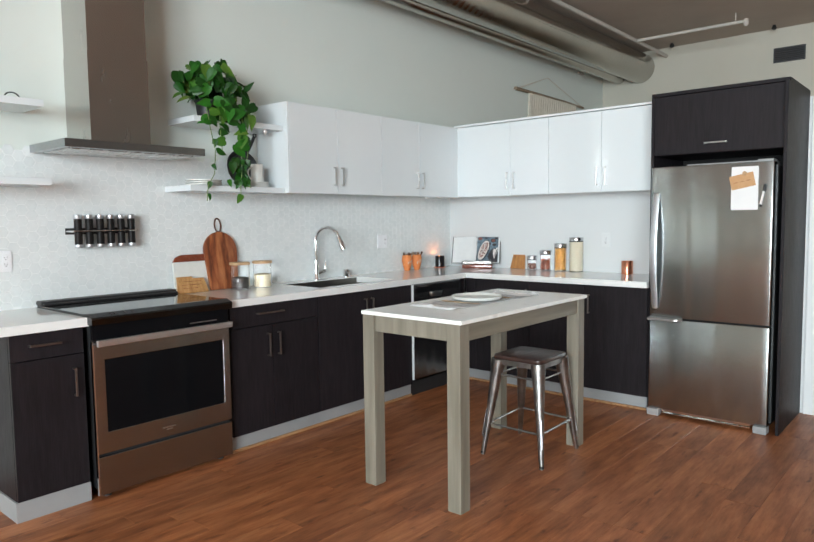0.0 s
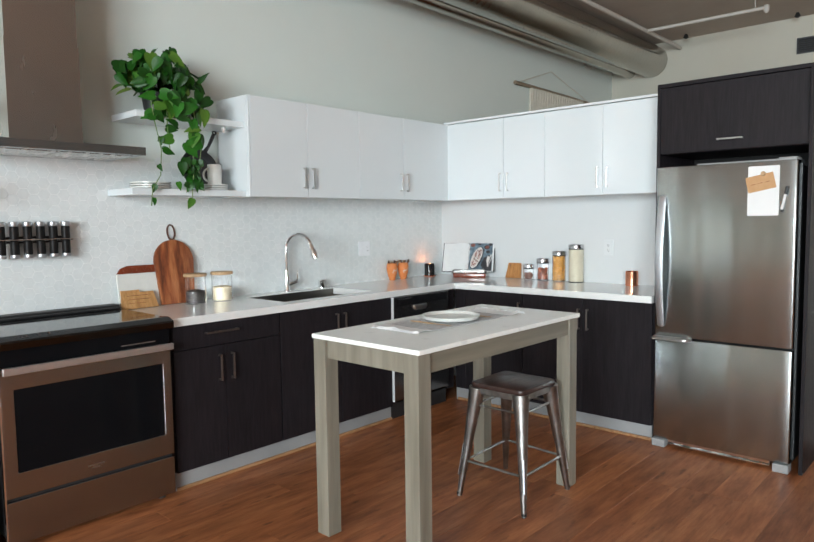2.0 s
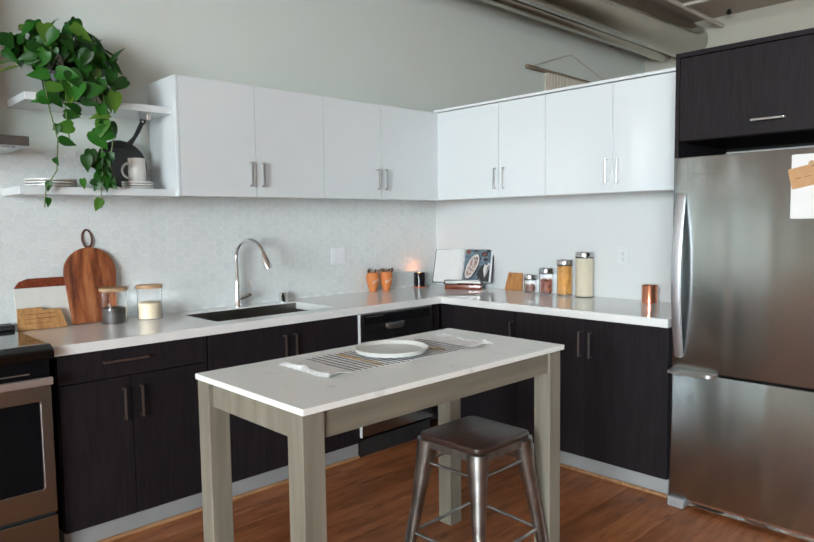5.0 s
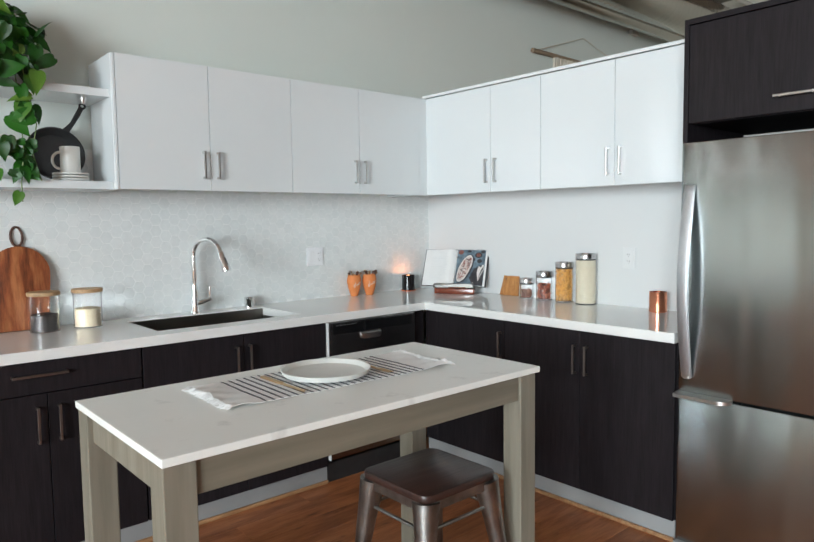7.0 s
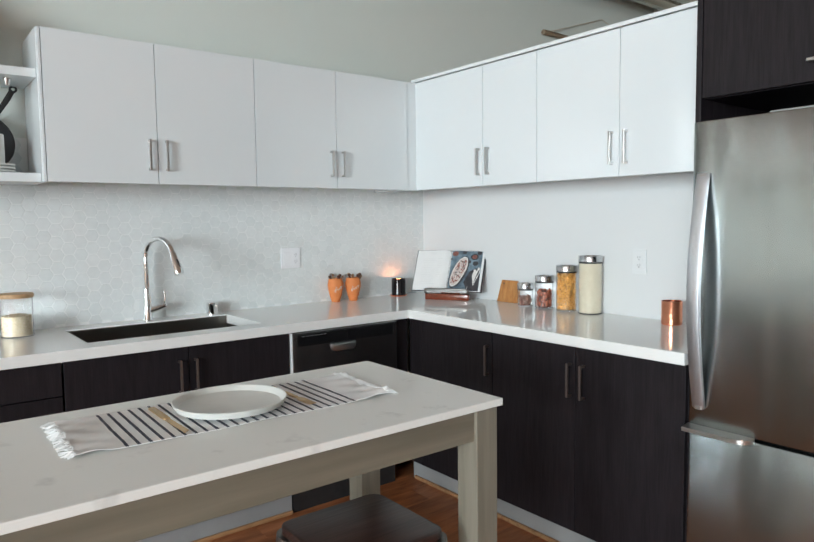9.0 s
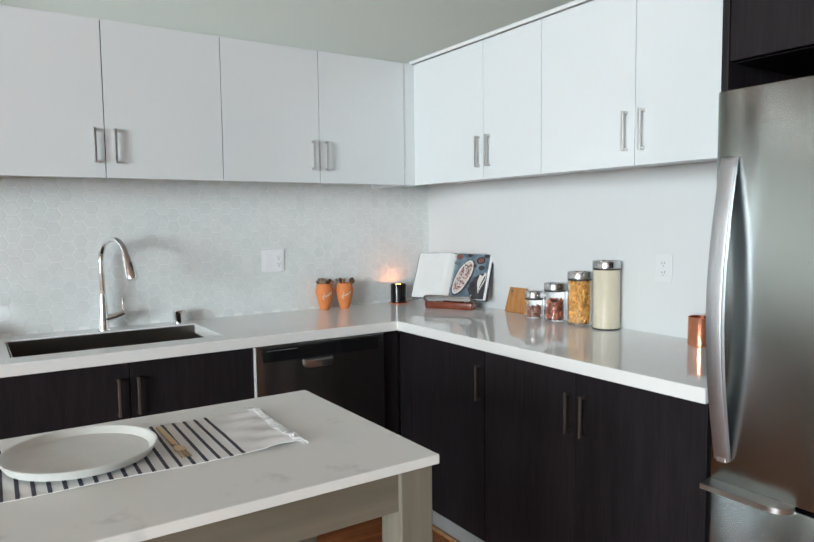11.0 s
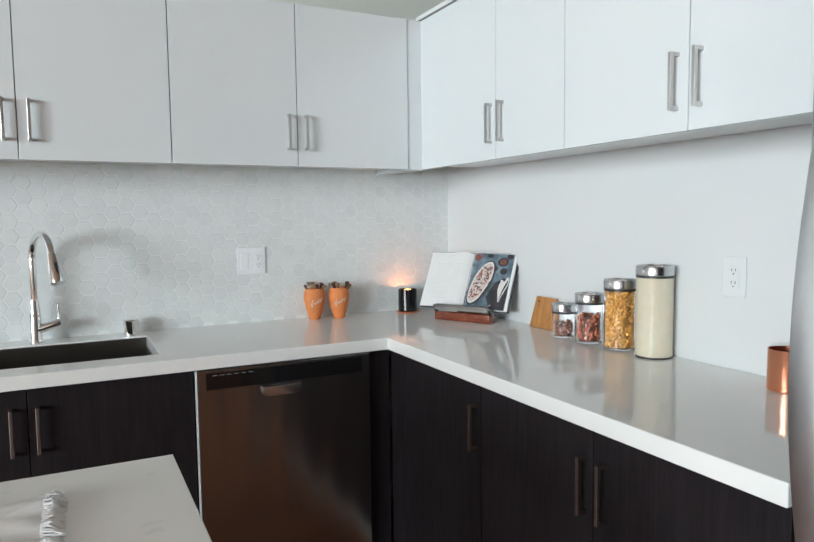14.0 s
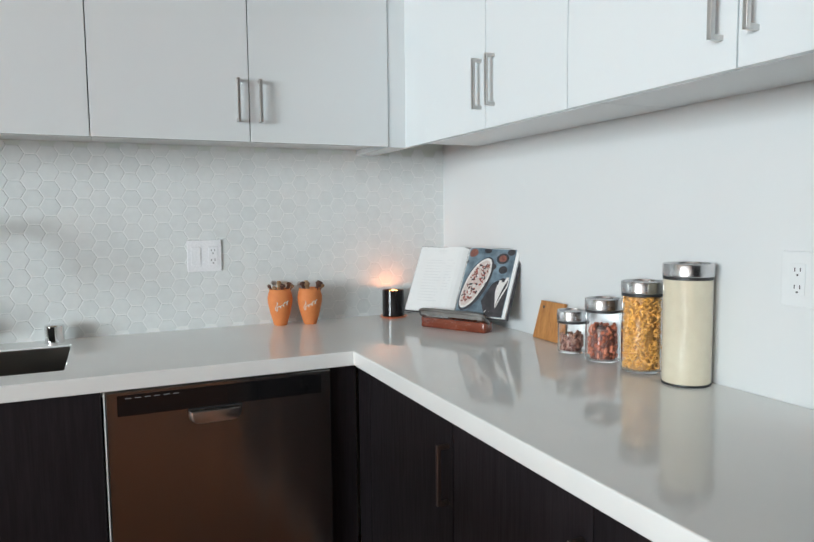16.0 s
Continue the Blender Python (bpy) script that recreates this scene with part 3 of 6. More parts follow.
def at_b(u0, u1, d0, d1, z0, z1):
    return (u0, u1, WALL_Y - d1, WALL_Y - d0, z0, z1)


def pull(place, u, z, d, length, upright, mat, parent, thick=0.010, reach=0.030):
    """A square bar pull on two posts."""
    h, k = length / 2, thick / 2
    bm = bmesh.new()
    if upright:
        box(bm, *place(u - k, u + k, d + reach - thick, d + reach, z - h, z + h), bevel=0.0015)
        for s in (-1, 1):
            zc = z + s * (h - k)
            box(bm, *place(u - k, u + k, d, d + reach - thick + 0.001, zc - k, zc + k), bevel=0.001)
    else:
        box(bm, *place(u - h, u + h, d + reach - thick, d + reach, z - k, z + k), bevel=0.0015)
        for s in (-1, 1):
            uc = u + s * (h - k)
            box(bm, *place(uc - k, uc + k, d, d + reach - thick + 0.001, z - k, z + k), bevel=0.001)
    return part("handle", bm, mat, parent)


def cabinet(name, place, u0, u1, depth, z0, z1, fronts, mat, inner, handle_mat, label, group):
    """A unit: its carcass and its fronts. Fronts: (kind, u0, u1, z0, z1, handle or None); a handle is (u, z, length, upright)."""
    p = Vector(place((u0 + u1) / 2, (u0 + u1) / 2, depth / 2, depth / 2, z0, z0)[::2])
    th = thing(name, p, label, "cabinet", group)
    part("body", boxes(place(u0 + 0.001, u1 - 0.001, 0.002, depth - 0.021, z0 + (0.020 if z0 > 1 else 0), z1)), inner, th)
    for kind, a, b, c, e, handle in fronts:
        bm = box(bmesh.new(), *place(a + 0.0016, b - 0.0016, depth - 0.019, depth, c + 0.0012, e - 0.0012), bevel=0.0012)
        f = part(kind, bm, mat, th)
        if handle:
            pull(place, handle[0], handle[1], depth, handle[2], handle[3], handle_mat, f)
    return th


DA, DB, UA, UB = 0.632, 0.625, 0.341, 0.322
G1, G2 = "dark base cabinets", "white wall cabinets"
DARK = "dark espresso wood-grain base cabinet "
cabinet("base_cabinet", at_a, 1.076, 1.408, DA, 0.084, CB, [("drawer_front", 1.076, 1.405, 0.735, 0.858, (1.225, 0.803, 0.14, False)),
        ("door", 1.076, 1.405, 0.084, 0.733, (1.352, 0.60, 0.14, True))], dark_wood, dark_wood, bronze, DARK + "with one drawer beside the range", G1)
cabinet("base_cabinet", at_a, 2.24, 2.922, DA, 0.084, CB, [("drawer_front", 2.242, 2.920, 0.730, 0.858, (2.525, 0.806, 0.20, False)),
        ("door", 2.242, 2.548, 0.084, 0.728, (2.509, 0.606, 0.145, True)), ("door", 2.548, 2.920, 0.084, 0.728, (2.587, 0.606, 0.145, True))],
        dark_wood, dark_wood, bronze, DARK + "with a drawer and two doors", G1)
cabinet("base_cabinet", at_a, 2.922, 3.880, DA, 0.084, 0.69, [("door", 2.925, 3.404, 0.084, 0.858, (3.362, 0.735, 0.14, True)),
        ("door", 3.404, 3.878, 0.084, 0.858, (3.430, 0.735, 0.14, True))], dark_wood, dark_wood, bronze, DARK + "with two doors under the sink", G1)
single("filler_panel", boxes(at_a(4.504, 4.588, 0.3, DA - 0.012, 0.084, CB)), dark_wood, (-3.3, 4.55, 0.084), "dark filler panel beside the dishwasher", "panel")
cabinet("base_cabinet", at_b, -3.262, -2.655, DB, 0.084, CB, [("filler_strip", -3.262, -3.165, 0.084, 0.858, None), ("door", -3.165, -2.655, 0.084, 0.858, (-2.676, 0.727, 0.14, True))],
        dark_wood, dark_wood, bronze, DARK + "in the corner beside the dishwasher", G1)
cabinet("base_cabinet", at_b, -2.655, -1.712, DB, 0.084, CB, [("door", -2.653, -2.186, 0.084, 0.858, (-2.209, 0.72, 0.14, True)), ("door", -2.186, -1.714, 0.084, 0.858, (-2.145, 0.72, 0.14, True))],
        dark_wood, dark_wood, bronze, DARK + "with two doors beside the refrigerator", G1)


def toe(specs, strips, axis):
    setting("toe_kick", boxes(*specs, bevel=0.001), toe_mat, "pale grey toe kick under the base cabinets", "toe kick")
    for s in strips:
        setting("trim", boxes(s, bevel=0.005), moulding_wood, "light wooden shoe moulding along the toe kick", "trim")


toe([(WALL_X, -3.276, 1.070, 1.41, FLOOR, 0.082)], [], "y")
toe([(WALL_X, -3.288, 2.24, 3.88, FLOOR, 0.082)], [(-3.288, -3.274, 2.24, 3.88, FLOOR, 0.006)], "y")
toe([(-3.27, -1.714, 4.612, WALL_Y, FLOOR, 0.082)], [(-3.25, -1.714, 4.598, 4.612, FLOOR, 0.006)], "x")

ZU0, ZU1 = 1.551, 2.170
WHITE = "glossy white handled wall cabinet with two doors "
cabinet("wall_cabinet", at_a, 2.957, 3.878, UA, ZU0, ZU1, [("side_panel", 2.943, 2.957, ZU0, ZU1, None), ("door", 2.957, 3.404, ZU0, ZU1, (3.365, 1.679, 0.135, True)),
        ("door", 3.404, 3.878, ZU0, ZU1, (3.440, 1.679, 0.135, True))], white_gloss, white_matt, nickel, WHITE + "above the sink", G2)
cabinet("wall_cabinet", at_a, 3.878, 4.828, UA, ZU0, ZU1, [("door", 3.878, 4.344, ZU0, ZU1, (4.307, 1.681, 0.135, True)), ("door", 4.344, 4.826, ZU0, ZU1, (4.377, 1.681, 0.135, True))],
        white_gloss, white_matt, nickel, WHITE + "above the dishwasher", G2)
single("filler_panel", boxes(at_a(4.828, 4.905, 0.0, UA - 0.006, ZU0, ZU1)), white_gloss, (-3.7, 4.86, ZU0), "white filler panel in the wall cabinet corner", "panel")
single("side_panel", boxes(at_a(2.943, 2.956, 0.001, UA - 0.0195, ZU0, ZU1), bevel=0.001), white_gloss, (-3.7, 2.95, ZU0), "white end panel of the wall cabinet", "panel")
cabinet("wall_cabinet", at_b, -3.590, -2.653, UB, ZU0, ZU1, [("door", -3.590, -3.016, ZU0, ZU1, (-3.042, 1.678, 0.14, True)), ("door", -3.016, -2.653, ZU0, ZU1, (-2.972, 1.678, 0.14, True))],
        white_gloss, white_matt, nickel, WHITE + "in the corner", G2)
cabinet("wall_cabinet", at_b, -2.653, -1.712, UB, ZU0, ZU1, [("door", -2.653, -2.199, ZU0, ZU1, (-2.232, 1.674, 0.14, True)), ("door", -2.199, -1.714, ZU0, ZU1, (-2.162, 1.674, 0.14, True))],
        white_gloss, white_matt, nickel, WHITE + "beside the refrigerator", G2)
single("cabinet_cap", boxes(at_b(-3.597, -1.712, 0.0, UB + 0.006, ZU1 + 0.004, ZU1 + 0.021), bevel=0.001), white_matt, (-2.6, 5.0, ZU1), "thin white cap board along the wall cabinets", "trim board")

# refrigerator housing
EX0, EX1, EY, EZ = -1.708, -0.872, 4.605, 2.188
hous = thing("refrigerator_housing", ((EX0 + EX1) / 2, 4.9, 0), "dark espresso wood housing around the refrigerator with a top cabinet", "cabinet")
part("side_panel", boxes((EX0, EX0 + 0.019, EY, WALL_Y, FLOOR, EZ - 0.022), bevel=0.001), dark_wood, hous)
part("side_panel", boxes((EX1 - 0.019, EX1, EY - 0.04, WALL_Y, FLOOR, EZ - 0.022), bevel=0.001), dark_wood, hous)
part("top_panel", boxes((EX0, EX1, EY, WALL_Y, EZ - 0.022, EZ), bevel=0.001), dark_wood_h, hous)
part("cabinet_box", boxes((EX0 + 0.02, EX1 - 0.02, EY + 0.03, WALL_Y, 1.77, EZ - 0.023)), dark_wood, hous)
door = part("door", boxes((EX0 + 0.021, EX1 - 0.021, EY + 0.004, EY + 0.023, 1.772, EZ - 0.026), bevel=0.0012), dark_wood, hous)
pull(at_b, -1.29, 1.832, WALL_Y - EY - 0.004, 0.135, False, nickel, door)
# near-black sheet puts the shade of the gap round the refrigerator into colour
part("back_panel", boxes((EX0 + 0.02, EX1 - 0.02, WALL_Y - 0.012, WALL_Y, 0.0, 1.77)), dark_gap, hous)

# ---- refrigerator ----
fr = thing("refrigerator", (-1.286, 4.85, 0), "stainless steel refrigerator with bottom freezer and bowed handle", "refrigerator")
FX0, FX1, FY = -1.684, -0.932, 4.545
part("body", boxes((FX0 + 0.012, FX1 - 0.012, FY + 0.075, 5.17, 0.012, 1.665), bevel=0.004), black_plastic, fr, "dark grey refrigerator body")
part("hinge_cover", boxes((FX0 + 0.22, FX1 - 0.03, FY + 0.05, FY + 0.30, 1.665, 1.70), (FX1 - 0.10, FX1 - 0.01, FY + 0.02, FY + 0.12, 1.687, 1.705), bevel=0.004), grey_plastic, fr)


def fridge_front(z0, z1):
    """A door leaf with a slightly swollen front and rounded sides."""
    outline, n = [], 14
    for i in range(n + 1):
        s = -1 + 2 * i / n
        outline.append((FX0 + 0.012 + (FX1 - FX0 - 0.024) * (s + 1) / 2, FY + 0.003 * s * s))
    r = 0.012
    outline += [(FX1 - 0.012 + r * math.sin(radians(a)), FY + 0.003 + r - r * math.cos(radians(a))) for a in (25, 50, 75, 90)]
    outline += [(FX1, FY + 0.07), (FX0, FY + 0.07)]
    outline += [(FX0 + 0.012 - r * math.sin(radians(a)), FY + 0.003 + r - r * math.cos(radians(a))) for a in (90, 75, 50, 25)]
    return prism(outline, "z", z0, z1, bevel=0.004)


fdoor = part("door", fridge_front(0.673, 1.687), steel_z, fr, smooth=True)
fdrawer = part("freezer_drawer", fridge_front(0.036, 0.661), steel_z, fr, smooth=True)
hb, n = bmesh.new(), 22
rings = []
for i in range(n + 1):
    s = i / n
    bow = math.sin(math.pi * s)
    y = FY - 0.010 - 0.052 * bow
    z = 0.735 + s * 0.783
    w, d = 0.021, 0.013
    rings.append([hb.verts.new(p) for p in ((-1.641 - w, y, z), (-1.641 + w, y, z), (-1.641 + w, y + d + 0.006 * bow, z), (-1.641 - w, y + d + 0.006 * bow, z))])
for a, b in zip(rings, rings[1:]):
    for j in range(4):
        hb.faces.new((a[j], a[(j + 1) % 4], b[(j + 1) % 4], b[j]))
hb.faces.new(rings[0][::-1]), hb.faces.new(rings[-1])
bmesh.ops.recalc_face_normals(hb, faces=hb.faces)
bmesh.ops.bevel(hb, geom=[e for e in hb.edges if e.is_manifold and e.calc_face_angle(0) > 1.0], offset=0.003, segments=2, affect="EDGES", profile=0.5)
part("handle", hb, bright_steel, fdoor, "tall bowed satin steel handle", smooth=True)
for z in (0.73, 1.475):
    part("handle_mount", boxes((-1.655, -1.627, FY - 0.012, FY + 0.004, z, z + 0.038), bevel=0.003), nickel, fdoor)
hb, rings = bmesh.new(), []
for i in range(17):
    s = i / 16
    x = FX0 + 0.002 + 0.222 * s
    out = 0.032 * min(1, (1 - s) * 6) ** 0.5 + 0.006
    rings.append([hb.verts.new(p) for p in ((x, FY + 0.004, 0.658), (x, FY - out, 0.654), (x, FY - out, 0.668), (x, FY + 0.004, 0.674))])
for a, b in zip(rings, rings[1:]):
    for j in range(4):
        hb.faces.new((a[j], a[(j + 1) % 4], b[(j + 1) % 4], b[j]))
hb.faces.new(rings[0][::-1]), hb.faces.new(rings[-1])
bmesh.ops.recalc_face_normals(hb, faces=hb.faces)
part("handle", hb, nickel, fdrawer, "flat satin steel ledge handle", smooth=True)
for x in (FX0 + 0.035, FX1 - 0.045):
    part("foot", boxes((x - 0.035, x + 0.045, FY - 0.016, FY + 0.06, FLOOR, 0.034), bevel=0.006), grey_plastic, fr, "grey plastic foot cover")
part("kick_grille", boxes((FX0 + 0.09, FX1 - 0.10, FY + 0.02, FY + 0.05, 0.004, 0.040), (FX0 + 0.09, FX1 - 0.10, FY + 0.004, FY + 0.02, 0.004, 0.012), bevel=0.002), chrome, fr, "chrome kick grille")
part("side_trim", boxes((FX1 - 0.006, FX1 + 0.006, FY + 0.07, FY + 0.10, 0.046, 1.67)), black_plastic, fr)

pad = thing("note_pad", (-1.093, FY, 1.393), "white note sheet held on the refrigerator door", "note")
part("sheet", prism(rounded(-1.173, -1.018, 1.393, 1.662, 0.006, 3), "y", FY - 0.006, FY - 0.001), paper, pad)
card = prism(rounded(-0.070, 0.070, -0.043, 0.043, 0.003, 2), "y", -0.0015, 0.0015)
bmesh.ops.transform(card, matrix=pose(-1.108, FY - 0.010, 1.572, 0, -12, 0), verts=card.verts)
kc = single("kraft_card", card, kraft, (-1.094, FY - 0.01, 1.58), "brown kraft card held by a magnet on the refrigerator", "card")
for i in range(3):
    bar = boxes((-0.050 + 0.036 * i, -0.026 + 0.036 * i, -0.0022, -0.0016, -0.004, -0.001))
    bmesh.ops.transform(bar, matrix=pose(-1.108, FY - 0.010, 1.572, 0, -12, 0), verts=bar.verts)
    part("writing", bar, acacia, kc)
bm = lathe([(0, 0.010), (0.010, 0.009), (0.013, 0.0), (0, 0)], (0, 0, 0), 20)
bmesh.ops.transform(bm, matrix=pose(-1.096, FY - 0.0118, 1.620, 90, 0, 0), verts=bm.verts)
single("magnet", bm, lid_wood, (-1.096, FY - 0.012, 1.62), "small round pale yellow magnet", "magnet", smooth=True)
pen = thing("marker_pen", (-0.989, FY - 0.009, 1.43), "black-capped white marker stuck to the refrigerator", "pen")
part("barrel", tube([(-1.002, FY - 0.010, 1.425), (-0.986, FY - 0.010, 1.505)], 0.007, 10), paper, pen, smooth=True)
part("cap", tube([(-0.986, FY - 0.010, 1.505), (-0.978, FY - 0.010, 1.548)], 0.008, 10), black_plastic, pen, smooth=True)
part("tip", tube([(-1.004, FY - 0.010, 1.412), (-1.002, FY - 0.010, 1.425)], [0.003, 0.006], 10), black_plastic, pen, smooth=True)

# ---- range ----
rg = thing("range_cooker", (-3.55, 1.82, 0), "stainless steel electric range with black glass cooktop", "range")
RY0, RY1, RX = 1.432, 2.205, -3.225
part("body", boxes((-3.86, RX - 0.022, RY0 + 0.004, RY1 - 0.004, 0.035, 0.89)), black_plastic, rg)
part("cooktop", boxes((-3.865, RX - 0.055, RY0 - 0.012, RY1 + 0.012, 0.900, 0.918), bevel=0.003), black_glass, rg, "black ceramic glass cooktop")
part("rear_vent", boxes((-3.875, -3.80, RY0 - 0.014, RY1 + 0.012, 0.919, 0.942), (-3.80, -3.775, RY0 - 0.010, RY1 + 0.008, 0.919, 0.930), bevel=0.005), black_plastic, rg)
part("control_strip", prism([(RX - 0.057, 0.868), (RX - 0.057, 0.921), (RX - 0.025, 0.921), (RX + 0.020, 0.905), (RX + 0.026, 0.897), (RX + 0.022, 0.868)], "y", RY0 - 0.012, RY1 + 0.012, bevel=0.002), strip_steel, rg, "sloping dark steel control strip")
for y in (1.53, 1.55, 1.60, 1.64):
    part("touch_mark", prism([(RX - 0.018, 0.9195), (RX + 0.006, 0.911), (RX + 0.006, 0.912), (RX - 0.018, 0.9205)], "y", y - 0.004, y + 0.004), ink, rg)
part("front_panel", boxes((RX - 0.025, RX - 0.008, RY0, RY1, 0.790, 0.868), bevel=0.002), range_glass, rg)
# bright bar draws the highlight along the vent slot
part("vent_slot", boxes((RX - 0.009, RX - 0.006, 1.96, 2.13, 0.806, 0.811)), nickel, rg)
W0, W1, WZ0, WZ1 = 1.485, 2.158, 0.325, 0.690
frame_bm = slab([RY0, W0, W1, RY1], [0.219, WZ0, WZ1, 0.782], {(1, 1)}, RX - 0.022, RX)
bmesh.ops.transform(frame_bm, matrix=Matrix(((0, 0, 1, 0), (1, 0, 0, 0), (0, 1, 0, 0), (0, 0, 0, 1))), verts=frame_bm.verts)
odoor = part("oven_door", frame_bm, steel_y, rg)
part("window", boxes((RX - 0.021, RX - 0.004, W0, W1, WZ0, WZ1)), range_glass, odoor, "black oven window")
# bright strip on the right edge only, added for the bevel's reflection
part("window_trim", prism([(RX - 0.006, W1 - 0.002), (RX + 0.001, W1 + 0.005), (RX - 0.006, W1 + 0.005)], "z", WZ0 + 0.004, WZ1 - 0.004), bright_steel, odoor)
part("handle", boxes((RX + 0.026, RX + 0.044, RY0 + 0.002, RY1 - 0.002, 0.762, 0.795), (RX, RX + 0.03, RY0 + 0.03, RY0 + 0.06, 0.768, 0.788), (RX, RX + 0.03, RY1 - 0.06, RY1 - 0.03, 0.768, 0.788), bevel=0.004), handle_steel, odoor, "flat brushed steel bar handle")
part("badge", boxes((RX, RX + 0.002, 1.775, 1.85, 0.268, 0.274), (RX, RX + 0.002, 1.795, 1.83, 0.256, 0.262)), nickel, odoor)
part("drawer", boxes((RX - 0.022, RX - 0.002, RY0 + 0.002, RY1, 0.010, 0.203), bevel=0.003), steel_y, rg)
part("side_edge", boxes((RX - 0.020, RX + 0.001, RY0 - 0.006, RY0 + 0.001, 0.012, 0.785), bevel=0.001), chrome, rg)
for y in (RY0 + 0.06, RY1 - 0.05):
    part("foot", lathe([(0, 0), (0.022, 0), (0.022, 0.01), (0.012, 0.015), (0.012, 0.045), (0, 0.045)], (RX - 0.06, y, FLOOR), 14), black_plastic, rg)

# ---- dishwasher ----
dw = thing("dishwasher", (-3.55, 4.19, 0), "built-in stainless steel dishwasher with pocket handle", "dishwasher")
part("body", boxes((-3.86, -3.29, 3.886, 4.500, 0.09, 0.858)), black_plastic, dw)
ddoor = part("door", boxes((-3.288, -3.256, 3.886, 4.500, 0.115, 0.857), bevel=0.004), steel_dw, dw)
part("control_panel", boxes((-3.257, -3.254, 3.915, 4.470, 0.790, 0.846), bevel=0.001), black_glass, ddoor)
for i in range(6):
    part("marking", boxes((-3.2542, -3.2537, 3.935 + 0.024 * i, 3.950 + 0.024 * i, 0.8365, 0.8385)), grey_plastic, ddoor)
bowl, rings = bmesh.new(), []
for x, k, up in ((-3.2565, 1.0, 0.0), (-3.250, 0.98, 0.0), (-3.242, 0.93, 0.002), (-3.239, 0.84, 0.005)):
    rings.append([bowl.verts.new((x, 4.165 + k * u, 0.784 - (0.784 - v) * k - up)) for u, v in rounded(-0.072, 0.072, 0.748, 0.784, 0.022, 6, (1, 1, 0, 0))])
for a, b in zip(rings, rings[1:]):
    for k in range(len(a)):
        bowl.faces.new((a[k], a[(k + 1) % len(a)], b[(k + 1) % len(b)], b[k]))
bowl.faces.new(rings[-1])
bmesh.ops.recalc_face_normals(bowl, faces=bowl.faces)
part("pocket_handle", bowl, nickel, ddoor, "satin steel pocket handle", smooth=True)
part("pocket", boxes((-3.2562, -3.2545, 4.092, 4.238, 0.7845, 0.7895)), black_plastic, ddoor)
part("toe_panel", boxes((-3.31, -3.29, 3.886, 4.500, FLOOR, 0.112)), black_plastic, dw)
part("edge_strip", boxes((-3.30, -3.2525, 3.8822, 3.8858, 0.115, 0.857)), white_matt, dw, "thin white edge strip")

# ---- hood ----
hd = thing("range_hood", (-3.7, 1.83, 1.748), "stainless steel chimney range hood on the wall", "range hood")
can = prism([(WALL_X, 1.439), (-3.446, 1.439), (-3.446, 2.231), (WALL_X, 2.231)], "z", 1.748, 1.790, bevel=0.002)
part("canopy", can, steel_y, hd)
for y0 in (1.478, 1.838):
    part("filter", boxes((-3.83, -3.51, y0, y0 + 0.352, 1.745, 1.749), bevel=0.001), steel_x, hd)
part("chimney", boxes((WALL_X, -3.600, 1.640, 1.978, 1.791, 2.279)), steel_hood, hd)
part("chimney", boxes((WALL_X, -3.604, 1.644, 1.974, 2.279, CEIL)), steel_hood, hd)

# ---- table ----
tb = thing("counter_height_table", (-2.056, 3.062, 0), "greige painted wooden counter-height table with pale stone top", "table")
TX0, TX1, TY0, TY1, TZ = -2.370, -1.736, 2.422, 3.697, 0.899
part("tabletop", boxes((TX0, TX1, TY0, TY1, TZ - 0.020, TZ), bevel=0.0025), table_top_mat, tb, "pale stone tabletop with faint grey marks")
L = 0.076
for lx in (TX0 + 0.004, TX1 - 0.012 - L):
    for ly in (TY0 + 0.006, TY1 - 0.010 - L):
        part("leg", boxes((lx, lx + L, ly, ly + L, FLOOR, TZ - 0.0205), bevel=0.003), table_leg_mat, tb)
# the rails facing east and west take the shaded copy of the paint
for lx in (TX0 + 0.022, TX1 - 0.022 - 0.022):
    part("rail", boxes((lx, lx + 0.022, TY0 + 0.08, TY1 - 0.08, TZ - 0.105, TZ - 0.0205), bevel=0.001), table_apron_shaded_mat, tb)
for ly in (TY0 + 0.022, TY1 - 0.022 - 0.022):
    part("rail", boxes((TX0 + 0.08, TX1 - 0.08, ly, ly + 0.022, TZ - 0.105, TZ - 0.0205), bevel=0.001), table_leg_mat, tb)

# ---- stool ----
st = thing("metal_stool", (-1.925, 3.360, 0), "gunmetal steel counter stool with dark wooden seat", "stool")
SC = Vector((-1.928, 3.362, 0))
SW, SD, SZ = 0.158, 0.162, 0.578
seat = prism(rounded(SC.x - SW, SC.x + SW, SC.y - SD, SC.y + SD, 0.035, 5), "z", SZ - 0.026, SZ, bevel=0.006)
part("seat", seat, seat_wood, st, "dark stained wooden seat", smooth=True)
part("seat_frame", prism(rounded(SC.x - SW + 0.006, SC.x + SW - 0.006, SC.y - SD + 0.006, SC.y + SD - 0.006, 0.03, 5), "z", SZ - 0.055, SZ - 0.027), steel_stool, st)
